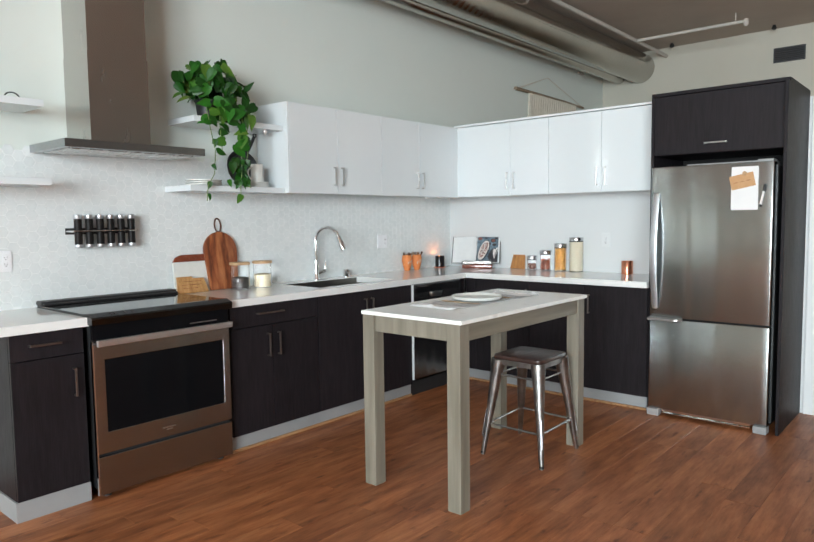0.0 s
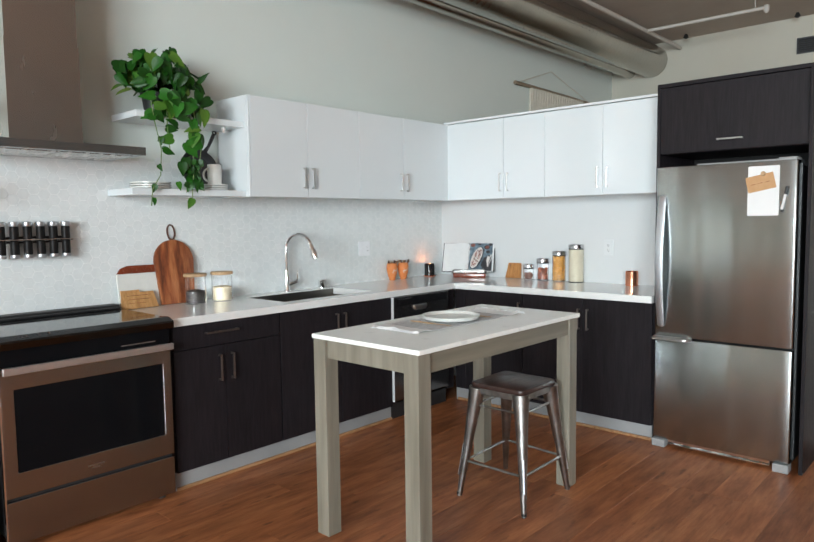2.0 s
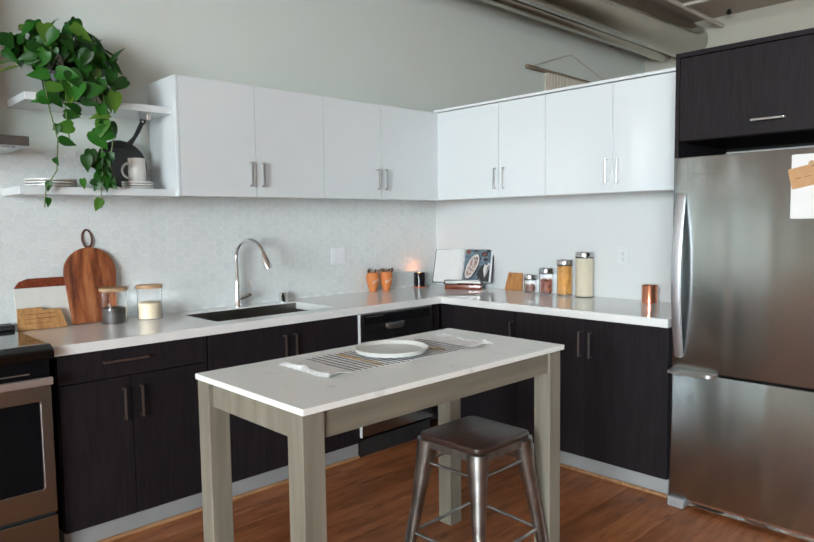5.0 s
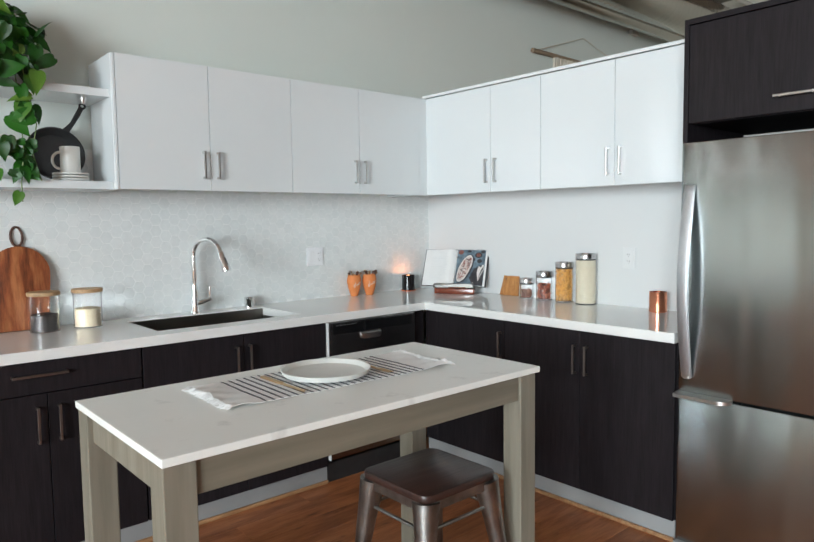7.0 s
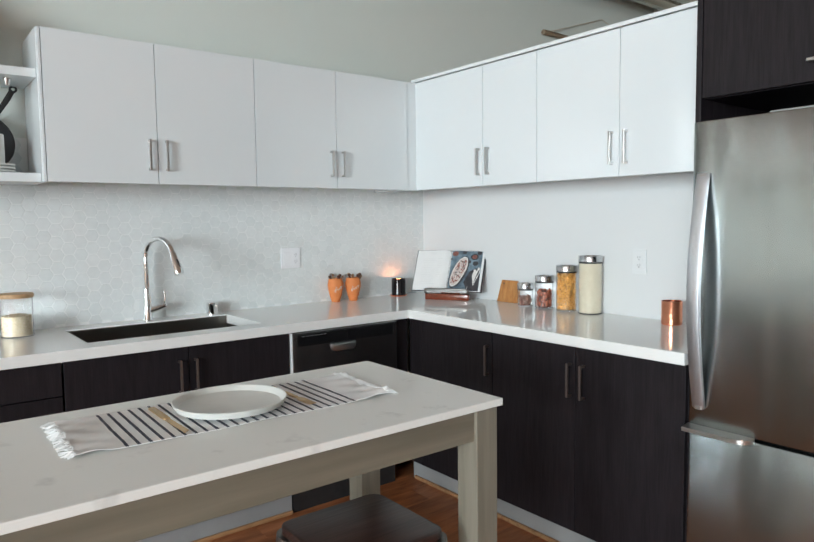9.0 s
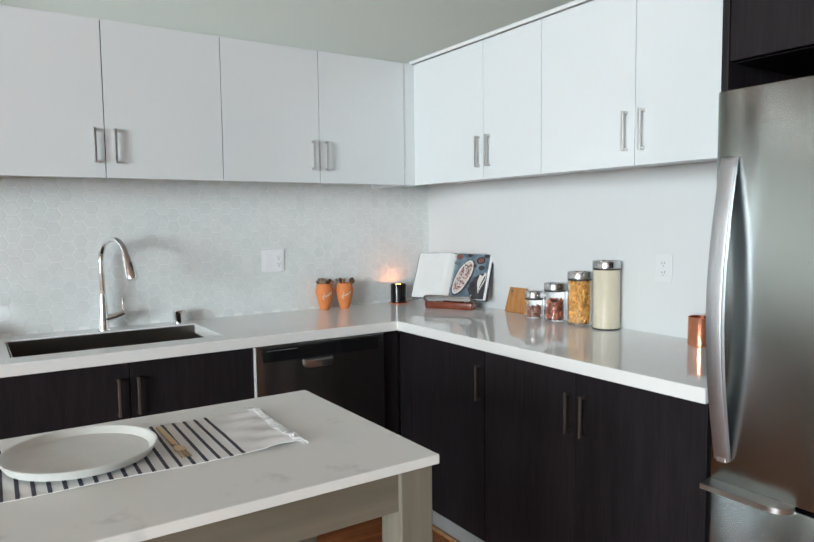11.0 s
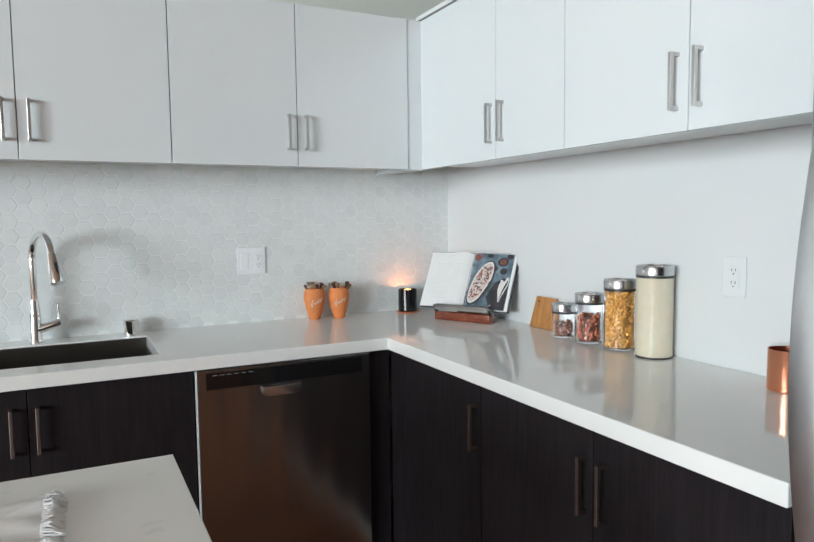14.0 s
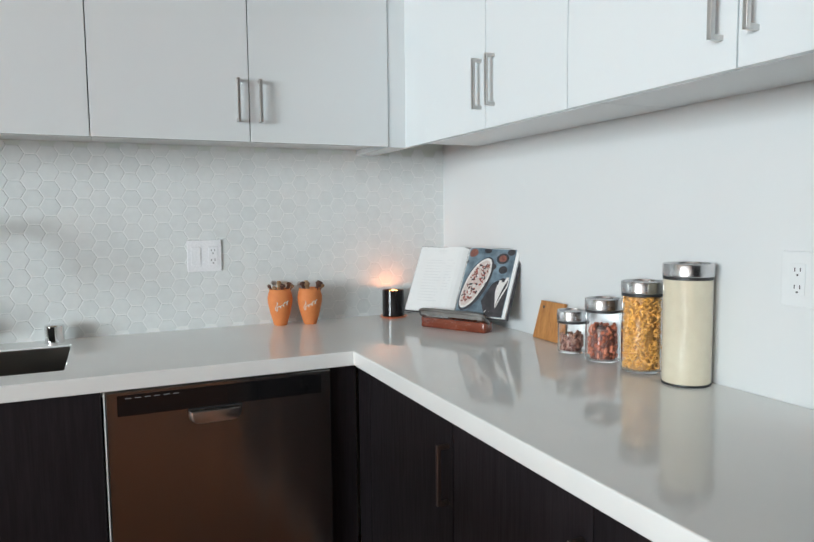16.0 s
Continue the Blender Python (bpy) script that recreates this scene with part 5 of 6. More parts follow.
def clay_jar(x, y, turn, label):
    th = thing("terracotta_pot", (x, y, CT), label, "pot", "terracotta pots")
    prof = [(0, 0), (0.022, 0), (0.025, 0.004), (0.037, 0.045), (0.0455, 0.085), (0.0465, 0.104), (0.042, 0.124), (0.039, 0.131), (0.040, 0.137), (0.036, 0.137), (0.035, 0.126), (0.036, 0.10), (0, 0.10)]
    part("pot", lathe(prof, (x, y, CT + 0.0005), 32), terracotta, th, smooth=True)
    pts = []
    for i in range(91):
        s = i / 90
        if s < 0.28:
            k = s / 0.28
            u, h = -0.40 + 0.10 * math.sin(6.0 * k + 0.6), 0.017 - 0.034 * k
        else:
            k = (s - 0.28) / 0.72
            u, h = -0.34 + 0.84 * k - 0.07 * math.sin(k * 22), -0.009 + 0.009 * k + (0.0075 + 0.006 * (k > 0.62)) * (1 - math.cos(k * 22)) * 0.5
        a, z = turn + 1.15 * u, CT + 0.078 + h + 0.010 * u
        r = 0.037 + 0.008 * (z - CT - 0.045) / 0.040 + 0.0006
        pts.append((x + r * math.cos(a), y + r * math.sin(a), z))
    part("white_script", tube(pts, 0.0014, 6), ceramic, th, "white hand-painted script")
    r2 = random.Random(int(y * 100))
    for i in range(7):
        a, k = 0.9 * i + r2.uniform(0, 0.5), r2.uniform(0.014, 0.029)
        p = Vector((x + k * math.cos(a), y + k * math.sin(a), CT + 0.11))
        q = p + Vector((k * 0.6 * math.cos(a), k * 0.9 * math.sin(a), r2.uniform(0.026, 0.048)))
        part("utensil", tube([p, q, q + (q - p) * 0.15, q + (q - p) * 0.35], [0.005, 0.007, 0.012, 0.007], 8, flat=0.6), (leather, herb_mat, leather, lid_wood, nickel)[i % 5], th)


clay_jar(-3.838, 4.492, -0.10, "small terracotta jar with white script and wooden picks")
clay_jar(-3.815, 4.600, -0.25, "small terracotta jar with lettering and little spoons")

# ---- candle ----
cd = thing("candle", (-3.822, 4.947, CT), "lit candle in a black glass jar on a copper dish", "candle")
part("dish", lathe([(0, 0), (0.050, 0), (0.055, 0.005), (0.0535, 0.0075), (0.048, 0.005), (0, 0.004)], (-3.822, 4.947, CT + 0.0005), 36), copper, cd, "copper dish", smooth=True)
part("jar", lathe([(0, 0.005), (0.040, 0.005), (0.044, 0.010), (0.044, 0.108), (0.0425, 0.1095), (0.041, 0.108), (0.041, 0.012), (0, 0.012)], (-3.822, 4.947, CT), 36), black_jar, cd, smooth=True)
part("wax", lathe([(0, 0.012), (0.0405, 0.012), (0.0405, 0.083), (0.01, 0.081), (0, 0.081)], (-3.822, 4.947, CT), 28), wax_mat, cd)
for dx in (-0.013, 0.015):
    part("wick", tube([(-3.822, 4.947 + dx, CT + 0.08), (-3.822, 4.947 + dx, CT + 0.088)], 0.001, 6), ink, cd)
    part("flame", lathe([(0, 0), (0.003, 0.004), (0.0036, 0.008), (0.002, 0.016), (0, 0.022)], (-3.822, 4.947 + dx, CT + 0.088), 10), flame_mat, cd, smooth=True)

# ---- cookbook on its stand ----
U = Vector((0.888, 0.460, 0)).normalized()
V0 = Vector((-0.046, 0.104, 0.235)).normalized()
V = (V0 - U * V0.dot(U)).normalized()
N = U.cross(V)
book_m = Matrix.Translation((-3.472, 5.030, 0.951)) @ Matrix((U * 1.035, V, N)).transposed().to_4x4()


def placed(bm, m):
    bmesh.ops.transform(bm, matrix=m, verts=bm.verts)
    return bm


book = thing("cookbook", (-3.472, 5.04, 0.945), "open cookbook showing a food photograph, on a wooden stand", "book")


def page_height(x):
    """How far a page stands off the cover, rising to the gutter and falling into it."""
    k = abs(x) / 0.21
    return 0.008 + 0.010 * math.exp(-((k - 0.22) / 0.2) ** 2) - 0.010 * math.exp(-(k / 0.06) ** 2)


def page_block(x0, x1, lift=0.0, y0=0.004, y1=0.260, z0=0.0):
    bm, nx = bmesh.new(), 16
    cols = []
    for i in range(nx + 1):
        x = x0 + (x1 - x0) * i / nx
        z = page_height(x) + lift
        cols.append([bm.verts.new(p) for p in ((x, y0, z0), (x, y0, z), (x, y1, z), (x, y1, z0))])
    for a, b in zip(cols, cols[1:]):
        for j in range(4):
            bm.faces.new((a[j], a[(j + 1) % 4], b[(j + 1) % 4], b[j]))
    bm.faces.new(cols[0]), bm.faces.new(cols[-1][::-1])
    bmesh.ops.recalc_face_normals(bm, faces=bm.faces)
    return placed(bm, book_m)


part("cover", placed(boxes((-0.216, 0.216, 0, 0.266, -0.006, -0.001), bevel=0.001), book_m), photo_dark, book, "dark patterned book cover")
part("page", page_block(-0.208, -0.001), paper, book, "white text page")
part("page", page_block(0.001, 0.208), paper, book, "page with a food photograph")


def on_page(name, outline, mat, lift):
    """A flat printed shape that follows the page."""
    bm = bmesh.new()
    lo = [bm.verts.new((x, y, page_height(x) + lift)) for x, y in outline]
    hi = [bm.verts.new((x, y, page_height(x) + lift + 0.0003)) for x, y in outline]
    n = len(lo)
    bm.faces.new(lo[::-1]), bm.faces.new(hi)
    for i in range(n):
        bm.faces.new((lo[i], lo[(i + 1) % n], hi[(i + 1) % n], hi[i]))
    return part(name, placed(bm, book_m), mat, book)


def oval(cx, cy, a, b, turn=0.0, n=28):
    c, s = math.cos(turn), math.sin(turn)
    return [(cx + a * math.cos(t) * c - b * math.sin(t) * s, cy + a * math.cos(t) * s + b * math.sin(t) * c) for t in (2 * math.pi * i / n for i in range(n))]


part("photo", page_block(0.004, 0.196, 0.0006, 0.006, 0.258, 0.002), photo_blue, book, "printed slate-blue photo")
on_page("photo_napkin", [(0.128, 0.008), (0.194, 0.008), (0.194, 0.145), (0.168, 0.150), (0.132, 0.128), (0.104, 0.060)], photo_dark, 0.0011)
on_page("photo_shadow", [(0.005, 0.008), (0.040, 0.008), (0.024, 0.06), (0.005, 0.085)], photo_dark, 0.0011)
on_page("photo_plate", oval(0.070, 0.122, 0.108, 0.043, 1.25, 40), photo_dark, 0.0013)
on_page("photo_plate", oval(0.068, 0.124, 0.101, 0.037, 1.25, 40), photo_pale, 0.0018)
on_page("photo_plate", oval(0.068, 0.124, 0.092, 0.030, 1.25, 40), photo_plate, 0.0022)
prn = random.Random(5)
for i in range(96):
    s, k = prn.uniform(-0.078, 0.078), prn.uniform(-0.023, 0.023)
    k *= math.sqrt(max(0.0, 1 - (s / 0.095) ** 2))
    tone = (photo_red, photo_brown, photo_pale, photo_brown, photo_red, photo_dark)[i % 6]
    on_page("photo_food", oval(0.068 + s * 0.31 + k, 0.124 + s * 0.95 - k * 0.31, prn.uniform(0.003, 0.0085), prn.uniform(0.0016, 0.0042), prn.uniform(0, 3), 8), tone, 0.0026 + 0.0002 * (i % 6))
for cx, cy, r, mt in ((0.034, 0.238, 0.019, photo_brown), (0.088, 0.250, 0.013, photo_dark), (0.150, 0.222, 0.024, photo_dark), (0.150, 0.222, 0.015, photo_brown),
                      (0.118, 0.190, 0.014, photo_dark), (0.160, 0.180, 0.017, photo_dark), (0.178, 0.247, 0.015, photo_dark), (0.012, 0.205, 0.008, photo_dark)):
    pts = [(max(0.005, min(x, 0.194)), min(y, 0.257)) for x, y in oval(cx, cy, r, r * 0.85, 0, 18)]
    on_page("photo_bowl", pts, mt, 0.0013 if r > 0.016 else 0.0017)
for i in range(5):
    x, w = 0.126 + 0.011 * i, 0.0011 + 0.0004 * (i % 2)
    run = [(x + 0.030 * s + 0.007 * math.sin(3 * s + i), 0.018 + 0.006 * i + (0.105 + 0.012 * (i % 2)) * s) for s in (0, 0.25, 0.5, 0.75, 1.0)]
    on_page("photo_cutlery", [(min(px + w + 0.001 * j, 0.193), py) for j, (px, py) in enumerate(run)] + [(min(px - w - 0.001 * j, 0.190), py) for j, (px, py) in reversed(list(enumerate(run)))], photo_pale, 0.0016)
for i in range(2):
    on_page("heading", [(-0.125, 0.243), (-0.085, 0.243), (-0.085, 0.2455), (-0.125, 0.2455)] if i == 0 else [(-0.118, 0.236), (-0.092, 0.236), (-0.092, 0.2375), (-0.118, 0.2375)], pale_ink, 0.0006)
for i in range(15):
    y = 0.205 - 0.0115 * i
    w = 0.055 + 0.035 * prn.random()
    on_page("text_line", [(-0.165, y), (-0.165 + w, y), (-0.165 + w, y + 0.0018), (-0.165, y + 0.0018)], pale_ink, 0.0006)
    if i < 11:
        on_page("text_line", [(-0.07, y), (-0.07 + w * 0.4, y), (-0.07 + w * 0.4, y + 0.0018), (-0.07, y + 0.0018)], pale_ink, 0.0006)

stand = thing("book_stand", (-3.45, 5.04, CT), "polished mahogany book stand with dark metal lip", "book stand")
stand_m = Matrix.Translation((-3.442, 5.012, CT)) @ Matrix((U, Vector((-U.y, U.x, 0)), Vector((0, 0, 1)))).transposed().to_4x4()
part("base", placed(prism(rounded(-0.137, 0.137, -0.006, 0.050, 0.008, 4), "z", 0.0, 0.036, bevel=0.004), stand_m), mahogany, stand, smooth=True)
part("back_rest", placed(prism([(0.048, 0.0), (0.060, 0.0), (0.118, 0.20), (0.106, 0.20)], "x", -0.06, 0.06), stand_m), mahogany, stand)
part("lip", placed(tube([(-0.137, 0.02, 0.034), (-0.139, 0.0, 0.045), (-0.134, -0.010, 0.062), (-0.12, -0.012, 0.066), (0.12, -0.012, 0.066), (0.134, -0.010, 0.060), (0.139, 0.0, 0.045), (0.137, 0.02, 0.034)], 0.006, 8), stand_m), steel_stool, stand, "dark grey metal lip", smooth=True)
part("lip_plate", placed(boxes((-0.13, 0.13, -0.012, -0.009, 0.046, 0.062)), stand_m), steel_stool, stand)

# ---- small board, storage jars, copper mug ----
sb = prism([(-0.075, 0), (0.075, 0), (0.068, 0.125), (-0.052, 0.125)], "y", -0.006, 0.006, bevel=0.002)
sbt = thing("small_board", (-3.115, 5.18, CT), "small amber bamboo board leaning on the wall", "board")
tilt_m = Matrix.Translation((-3.118, 5.184, CT + 0.001)) @ Matrix.Rotation(radians(-8), 4, "X")
part("board", placed(sb, tilt_m), amber_board, sbt)
part("hole", placed(prism(oval(-0.032, 0.105, 0.005, 0.005, 0, 14), "y", -0.0066, -0.0062), tilt_m), ink, sbt)


def pebbles(bm, x, y, z0, z1, r, n, a, b, rr, kind):
    """Small pieces packed against the inside of a jar."""
    for i in range(n):
        ang, k = rr.uniform(0, 2 * math.pi), r * (1 - 0.35 * rr.random() ** 2)
        c = Vector((x + k * math.cos(ang), y + k * math.sin(ang), rr.uniform(z0, z1)))
        m = Matrix.Translation(c) @ Euler((rr.uniform(0, 3), rr.uniform(0, 3), rr.uniform(0, 3))).to_matrix().to_4x4() @ Matrix.Diagonal((a * rr.uniform(0.8, 1.2), b * rr.uniform(0.8, 1.2), b, 1))
        if kind == "curl":
            pts = [m @ Vector((1.0 - 2 * s, 0.9 * math.sin(s * 7), 0.9 * math.cos(s * 7))) for s in (0, 0.2, 0.4, 0.6, 0.8, 1.0)]
            tube(pts, 0.0024, 5, bm)
        else:
            bmesh.ops.create_icosphere(bm, subdivisions=1, radius=1.0, matrix=m)
    return bm


def storage_jar(x, y, r, h, kind, fill, label):
    th = thing("storage_jar", (x, y, CT), label, "jar", "storage jars")
    z = CT + 0.0005
    hl = 0.033
    hg = h - hl
    if kind != "flour":
        g = part("glass", lathe([(0, 0), (r - 0.003, 0), (r, 0.004), (r, hg), (r - 0.003, hg), (r - 0.003, 0.006), (0, 0.006)], (x, y, z), 40), clear_glass, th, smooth=True)
        g.visible_shadow = False
    rr = random.Random(int(-x * 1000))
    if kind == "flour":
        part("filling", lathe([(0, 0.004), (r - 0.002, 0.004), (r, 0.007), (r, hg - 0.002), (0, hg - 0.002)], (x, y, z), 40), flour_glass, th, "cream flour behind glass", smooth=True)
        part("base_ring", lathe([(0, 0), (r, 0), (r + 0.0006, 0.002), (r, 0.005), (0, 0.005)], (x, y, z), 40), black_plastic, th)
    elif kind == "pasta":
        # dark inner cylinder stands for the shaded gaps between the pasta
        part("core", lathe([(0, 0.007), (r - 0.013, 0.007), (r - 0.013, fill), (0, fill)], (x, y, z), 20), pasta_core_mat, th)
        bm = bmesh.new()
        part("filling", pebbles(bm, x, y, z + 0.014, z + fill, r - 0.010, 560, 0.0095, 0.0055, rr, "curl"), pasta_mat, th, "golden spiral pasta", smooth=True)
    else:
        # dark inner cylinder stands for the shaded gaps between the nuts
        part("core", lathe([(0, 0.007), (r - 0.013, 0.007), (r - 0.013, fill - 0.008), (0, fill - 0.006)], (x, y, z), 20), nut_core_mat, th)
        bm = bmesh.new()
        part("filling", pebbles(bm, x, y, z + 0.012, z + fill, r - 0.011, 220 if kind == "nuts" else 130, 0.0085, 0.0052, rr, "nut"), nut_mat if kind == "nuts" else nut2_mat, th, "reddish brown nuts" if kind == "nuts" else "mixed brown nuts", smooth=True)
    lid = part("lid", lathe([(0, hg + 0.003), (r + 0.001, hg + 0.003), (r + 0.0025, hg + 0.005), (r + 0.0025, h - 0.003), (r + 0.001, h), (r - 0.003, h), (r - 0.004, h - 0.004), (0, h - 0.004)], (x, y, z), 40), steel_lid, th, "brushed steel lid", smooth=True)
    part("seal", lathe([(0, hg - 0.004), (r + 0.0012, hg - 0.004), (r + 0.0012, hg + 0.003), (0, hg + 0.003)], (x, y, z), 40), black_plastic, lid)


steel_lid = varied("lid_steel", (0.60, 0.60, 0.605), (0.52, 0.52, 0.525), 0.02, 0.20, 0.26, 0.0, 0.01, metal=1.0)
flour_glass = varied("flour_behind_glass", (0.70, 0.64, 0.49), (0.66, 0.59, 0.445), 0.03, 0.85, 0.9, 0.0, 0.01, coat=1.0)
storage_jar(-2.946, 5.144, 0.041, 0.124, "mixed", 0.055, "small glass jar with steel lid, mixed nuts inside")
storage_jar(-2.819, 5.150, 0.047, 0.172, "nuts", 0.098, "glass jar with steel lid, half full of reddish nuts")
storage_jar(-2.679, 5.156, 0.0508, 0.232, "pasta", 0.192, "tall glass jar with steel lid, full of pasta")
storage_jar(-2.533, 5.156, 0.0555, 0.286, "flour", 0.25, "tallest glass jar with steel lid, full of cream flour")

cm = thing("copper_mug", (-2.080, 5.125, CT), "polished copper mug on the worktop", "mug")
part("cup", lathe([(0, 0), (0.041, 0), (0.044, 0.003), (0.044, 0.102), (0.0445, 0.104), (0.042, 0.104), (0.042, 0.006), (0, 0.006)], (-2.080, 5.125, CT + 0.0005), 40), copper, cm, smooth=True)
part("handle", tube([(-2.080 - 0.82 * (0.041 + 0.029 * math.sin(radians(a))), 5.125 + 0.57 * (0.041 + 0.029 * math.sin(radians(a))), CT + 0.062 + 0.024 * math.cos(radians(a))) for a in range(0, 181, 15)], 0.0045, 8), copper, cm, smooth=True)

# ---- place setting on the table ----
mat_th = thing("striped_runner", (-2.10, 3.11, TZ), "white fringed linen runner with navy stripes", "table runner")
mat_m = Matrix.Translation((-2.115, 3.098, TZ)) @ Matrix.Rotation(radians(-1.6), 4, "Z")


def cloth_z(x, y):
    end = max(0.0, abs(y) - 0.27) / 0.13 * (0.8 if y > 0 else 0.7)
    return 0.0016 + 0.0009 * math.sin(23 * y + 4 * x) + end * (0.008 + 0.006 * math.sin(31 * x + 27 * y) + 0.0035 * math.sin(83 * x - 40 * y) + 0.003 * math.sin(140 * x + 90 * y))


def cloth_strip(x0, x1, y0, y1, lift, thick, nx, ny):
    bm = bmesh.new()
    g = [[bm.verts.new((x0 + (x1 - x0) * i / nx, y0 + (y1 - y0) * j / ny, cloth_z(x0 + (x1 - x0) * i / nx, y0 + (y1 - y0) * j / ny) + lift)) for j in range(ny + 1)] for i in range(nx + 1)]
    for i in range(nx):
        for j in range(ny):
            bm.faces.new((g[i][j], g[i + 1][j], g[i + 1][j + 1], g[i][j + 1]))
    got = bmesh.ops.extrude_face_region(bm, geom=list(bm.faces))
    bmesh.ops.translate(bm, vec=(0, 0, thick), verts=[v for v in got["geom"] if isinstance(v, bmesh.types.BMVert)])
    bmesh.ops.recalc_face_normals(bm, faces=bm.faces)
    return placed(bm, mat_m)


part("cloth", cloth_strip(-0.147, 0.147, -0.385, 0.385, 0, 0.0018, 26, 70), linen, mat_th, "white linen cloth", smooth=True)
for i in range(24):
    y = -0.290 + i * 0.0247
    part("stripe", cloth_strip(-0.147, 0.147, y - 0.0035, y + 0.0035, 0.0014, 0.0008, 26, 2), navy, mat_th)
for s in (-1, 1):
    bm, r3 = bmesh.new(), random.Random(3 + s)
    for i in range(170):
        x = -0.147 + 0.294 * i / 169
        y = s * 0.383
        z = cloth_z(x, y) + 0.001
        dx, ln = r3.uniform(-0.012, 0.012), r3.uniform(0.012, 0.034)
        tube([(x, y, z), (x + dx * 0.5, y + s * ln * 0.5, z + r3.uniform(-0.001, 0.003)), (x + dx, y + s * ln, 0.0016 + r3.uniform(0, 0.002))], 0.0013, 5, bm)
    part("fringe", placed(bm, mat_m), linen, mat_th, "loose white cotton fringe")
pr = 0.143
single("dinner_plate", lathe([(0, 0), (pr * 0.62, 0), (pr * 0.93, 0.008), (pr, 0.024), (pr * 0.985, 0.0255), (pr * 0.955, 0.024), (pr * 0.88, 0.012), (pr * 0.6, 0.0075), (0, 0.0075)], (-2.114, 3.094, TZ + 0.0048), 56),
       stone_glaze, (-2.114, 3.094, TZ + 0.0048), "flat off-white stoneware dinner plate on the runner", "plate", smooth=True)
kn = thing("butter_knife", (-2.09, 2.925, TZ + 0.005), "brushed gold table knife beside the plate", "knife")
part("handle", prism(rounded(-2.235, -2.11, 2.924, 2.941, 0.007, 4), "z", TZ + 0.0048, TZ + 0.0095, bevel=0.001), gold, kn, smooth=True)
part("blade", prism([(-2.11, 2.926), (-1.995, 2.928), (-1.982, 2.928), (-1.995, 2.942), (-2.11, 2.939)], "z", TZ + 0.0055, TZ + 0.0075), gold, kn)
fk = thing("fork", (-2.11, 3.27, TZ + 0.005), "brushed gold fork beside the plate", "fork")
part("handle", prism(rounded(-2.235, -2.085, 3.263, 3.275, 0.005, 4), "z", TZ + 0.0048, TZ + 0.0085, bevel=0.001), gold, fk, smooth=True)
part("neck", prism([(-2.085, 3.265), (-2.06, 3.259), (-2.045, 3.259), (-2.045, 3.281), (-2.06, 3.281), (-2.085, 3.273)], "z", TZ + 0.0052, TZ + 0.0075), gold, fk)
for i in range(4):
    part("tine", boxes((-2.045, -2.003, 3.2595 + 0.0058 * i, 3.2625 + 0.0058 * i, TZ + 0.0052, TZ + 0.0072)), gold, fk)

# ---- hexagonal tiles ----
PITCH, GAP = 0.058, 0.0028
SIDE = PITCH / math.sqrt(3)
splash = setting("backsplash", boxes((WALL_X, WALL_X + 0.002, 1.03, WALL_Y, 0.88, 1.551), (WALL_X, WALL_X + 0.0021, 1.03, 2.942, 1.552, 1.760)), grout_mat, "pale grout bed of the hexagon tile backsplash", "backsplash")


def hex_ring(cy, cz, r, x):
    return [(x, cy + r * math.cos(radians(60 * k)), cz + r * math.sin(radians(60 * k))) for k in range(6)]


def hex_geometry(cy, cz):
    r = SIDE - GAP / math.sqrt(3)
    vs = hex_ring(cy, cz, r, WALL_X + 0.0016) + hex_ring(cy, cz, r, WALL_X + 0.0027) + hex_ring(cy, cz, r - 0.0016, WALL_X + 0.0034)
    fs = [(a + k, a + (k + 1) % 6, a + 6 + (k + 1) % 6, a + 6 + k) for a in (0, 6) for k in range(6)] + [tuple(range(12, 18))]
    return vs, fs


hv, hf = hex_geometry(0, 0)
hex_me = bpy.data.meshes.new("tile")
hex_me.from_pydata(hv, [], hf)
hex_me.materials.append(tile_mat)
far_v, far_f = [], []
cols = int((WALL_Y - 1.03) / (1.5 * SIDE))
for c in range(cols):
    cy = WALL_Y - 0.016 - c * 1.5 * SIDE
    for row in range(16):
        cz = CT + 0.012 + row * PITCH + (PITCH / 2 if c % 2 else 0)
        top = 1.735 if cy < 2.93 else 1.552
        if cz - PITCH * 0.45 > top:
            continue
        if cy > 3.78:
            ob = new("tile", hex_me)
            ob.location, ob.parent = (0, cy, cz), splash
        else:
            v, f = hex_geometry(cy, cz)
            far_f += [tuple(i + len(far_v) for i in q) for q in f]
            far_v += v
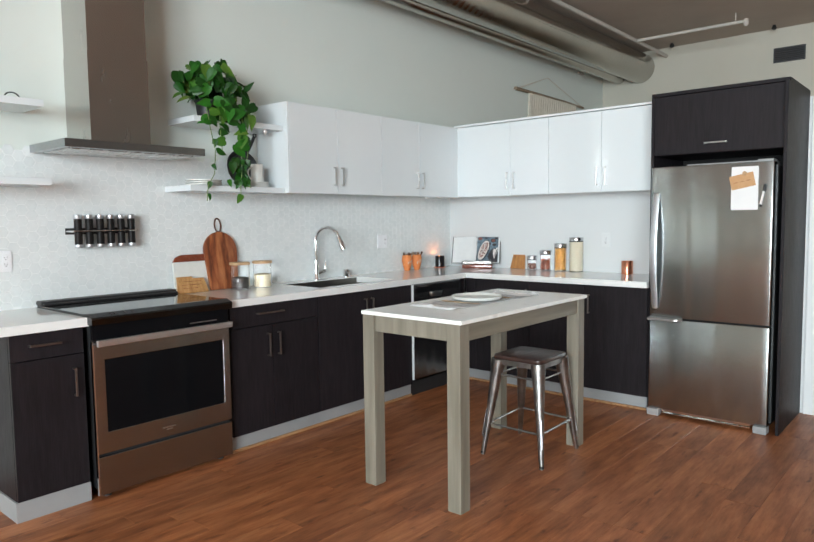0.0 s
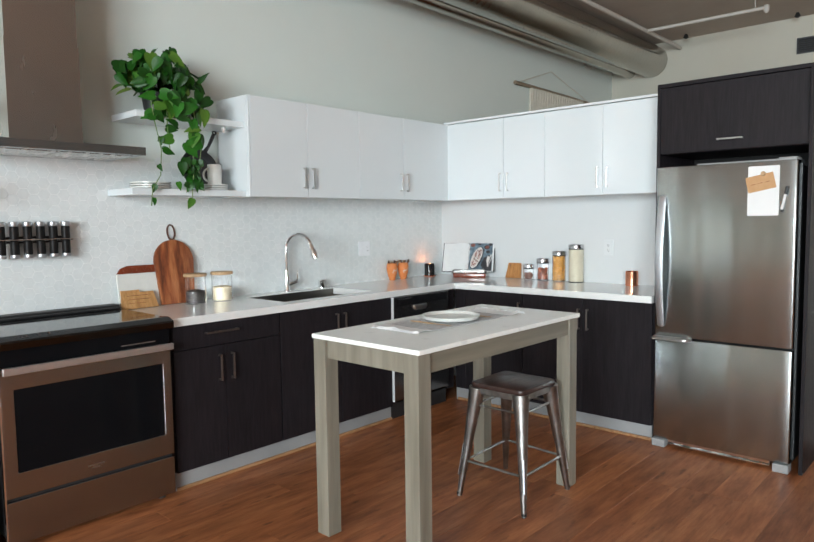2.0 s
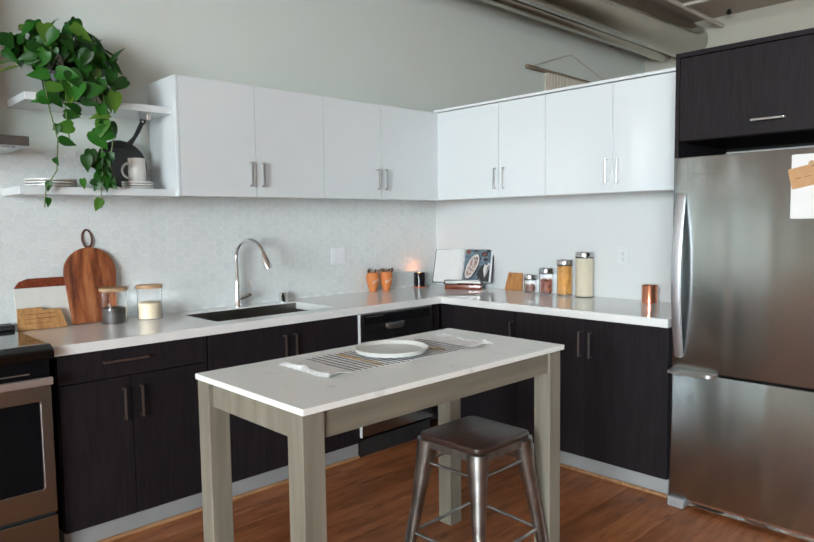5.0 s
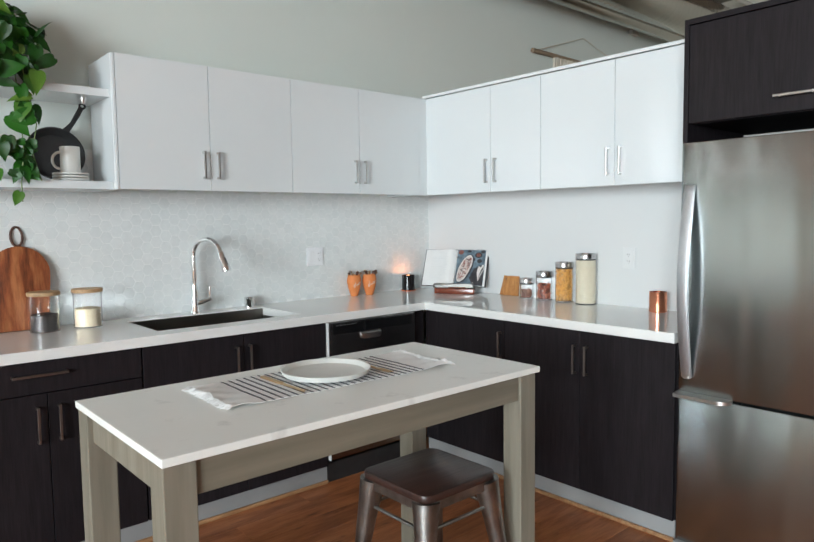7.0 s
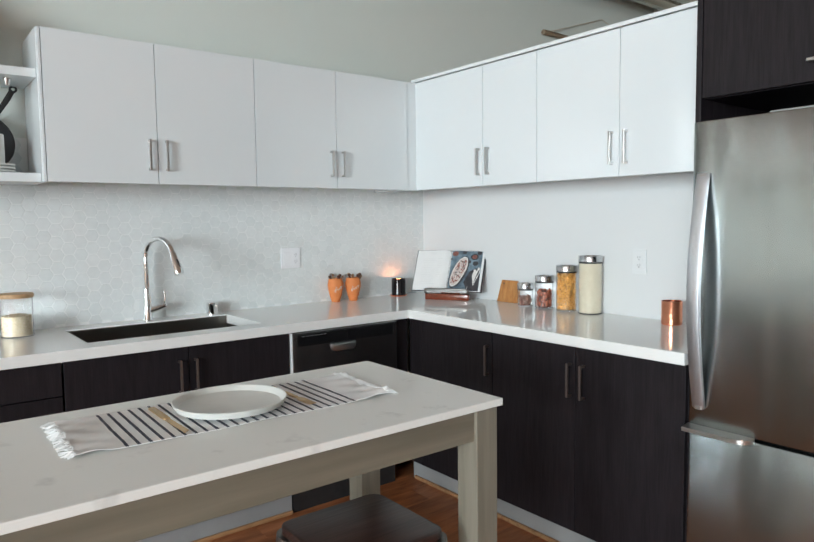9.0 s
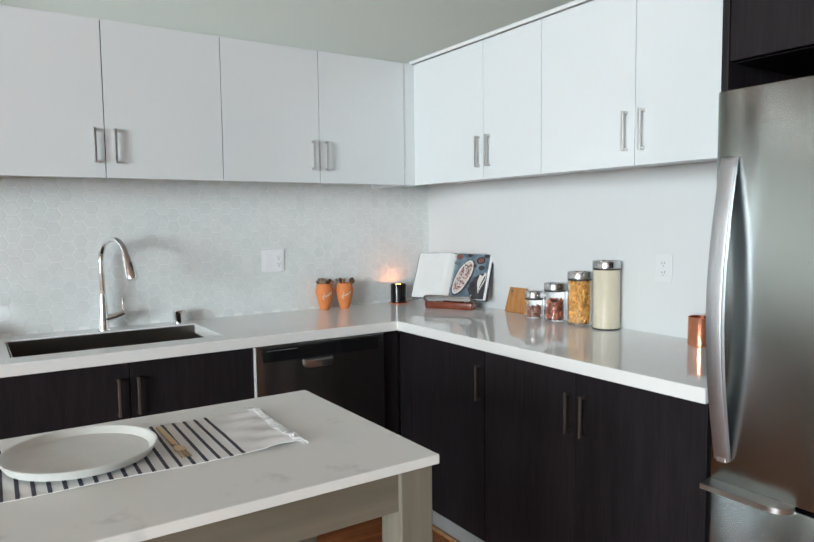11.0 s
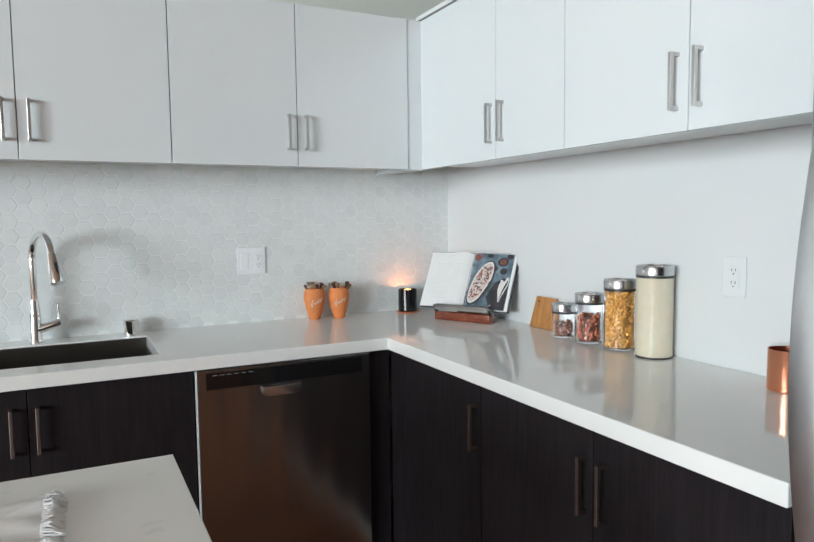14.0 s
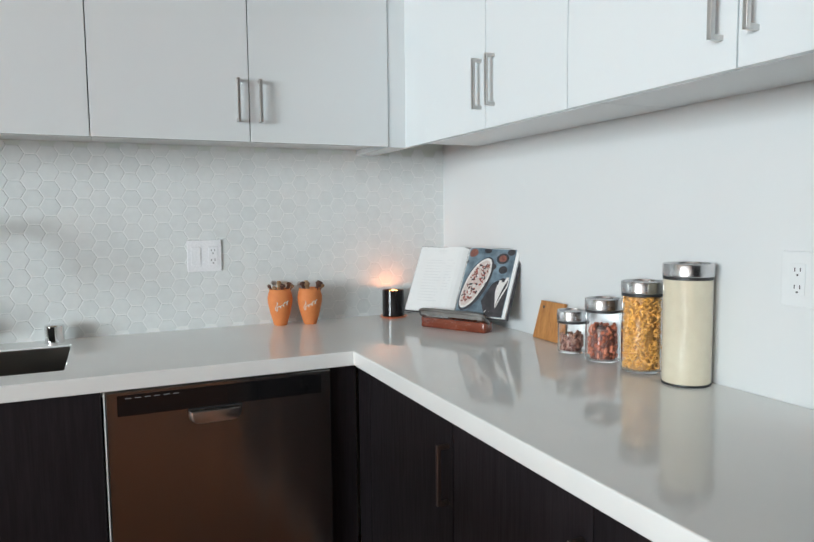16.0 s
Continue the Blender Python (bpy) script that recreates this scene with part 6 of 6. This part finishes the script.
far_me = bpy.data.meshes.new("tile_field")
far_me.from_pydata(far_v, [], far_f)
far_me.materials.append(tile_mat_far)
tagged(new("tile_field", far_me), "pale grey-green glazed hexagon wall tiles", "tiles", "", "stuff")

# ---- floor planks ----
PW, PL, PG = 0.152, 1.22, 0.0007
far_v, far_f = [], []
plank_me = {}


def plank_geometry(x0, y0, x1, y1):
    b = 0.0007
    vs = [(x0, y0, -0.010), (x1, y0, -0.010), (x1, y1, -0.010), (x0, y1, -0.010), (x0, y0, -b), (x1, y0, -b), (x1, y1, -b), (x0, y1, -b),
          (x0 + b, y0 + b, 0), (x1 - b, y0 + b, 0), (x1 - b, y1 - b, 0), (x0 + b, y1 - b, 0)]
    fs = [(a + k, a + (k + 1) % 4, a + 4 + (k + 1) % 4, a + 4 + k) for a in (0, 4) for k in range(4)] + [(8, 9, 10, 11)]
    return vs, fs


frng = random.Random(4)
nx = int((EAST_X - WALL_X) / PW) + 1
for i in range(nx):
    x0 = WALL_X + i * PW
    y = SOUTH_Y - frng.uniform(0, PL)
    while y < FAR_Y:
        a, b = max(y, SOUTH_Y) + PG / 2, min(y + PL, FAR_Y) - PG / 2
        if b - a > 0.05:
            near = -3.4 < x0 < 0.9 and -0.8 < y < 4.7 and b - a > PL - 0.01
            if near:
                if not plank_me:
                    v, f = plank_geometry(PG / 2, 0, PW - PG / 2, PL - PG)
                    me = bpy.data.meshes.new("plank")
                    me.from_pydata(v, [], f)
                    me.materials.append(floor_wood)
                    plank_me["one"] = me
                ob = new("plank", plank_me["one"])
                ob.location, ob.parent = (x0, a, FLOOR), floor
            else:
                v, f = plank_geometry(x0 + PG / 2, a, x0 + PW - PG / 2, b)
                far_f += [tuple(k + len(far_v) for k in q) for q in f]
                far_v += [(p, q, h + FLOOR) for p, q, h in v]
        y += PL
far_me = bpy.data.meshes.new("plank_field")
far_me.from_pydata(far_v, [], far_f)
far_me.materials.append(floor_wood_far)
tagged(new("plank_field", far_me), "reddish-brown wood floor planks", "floorboards", "", "stuff")
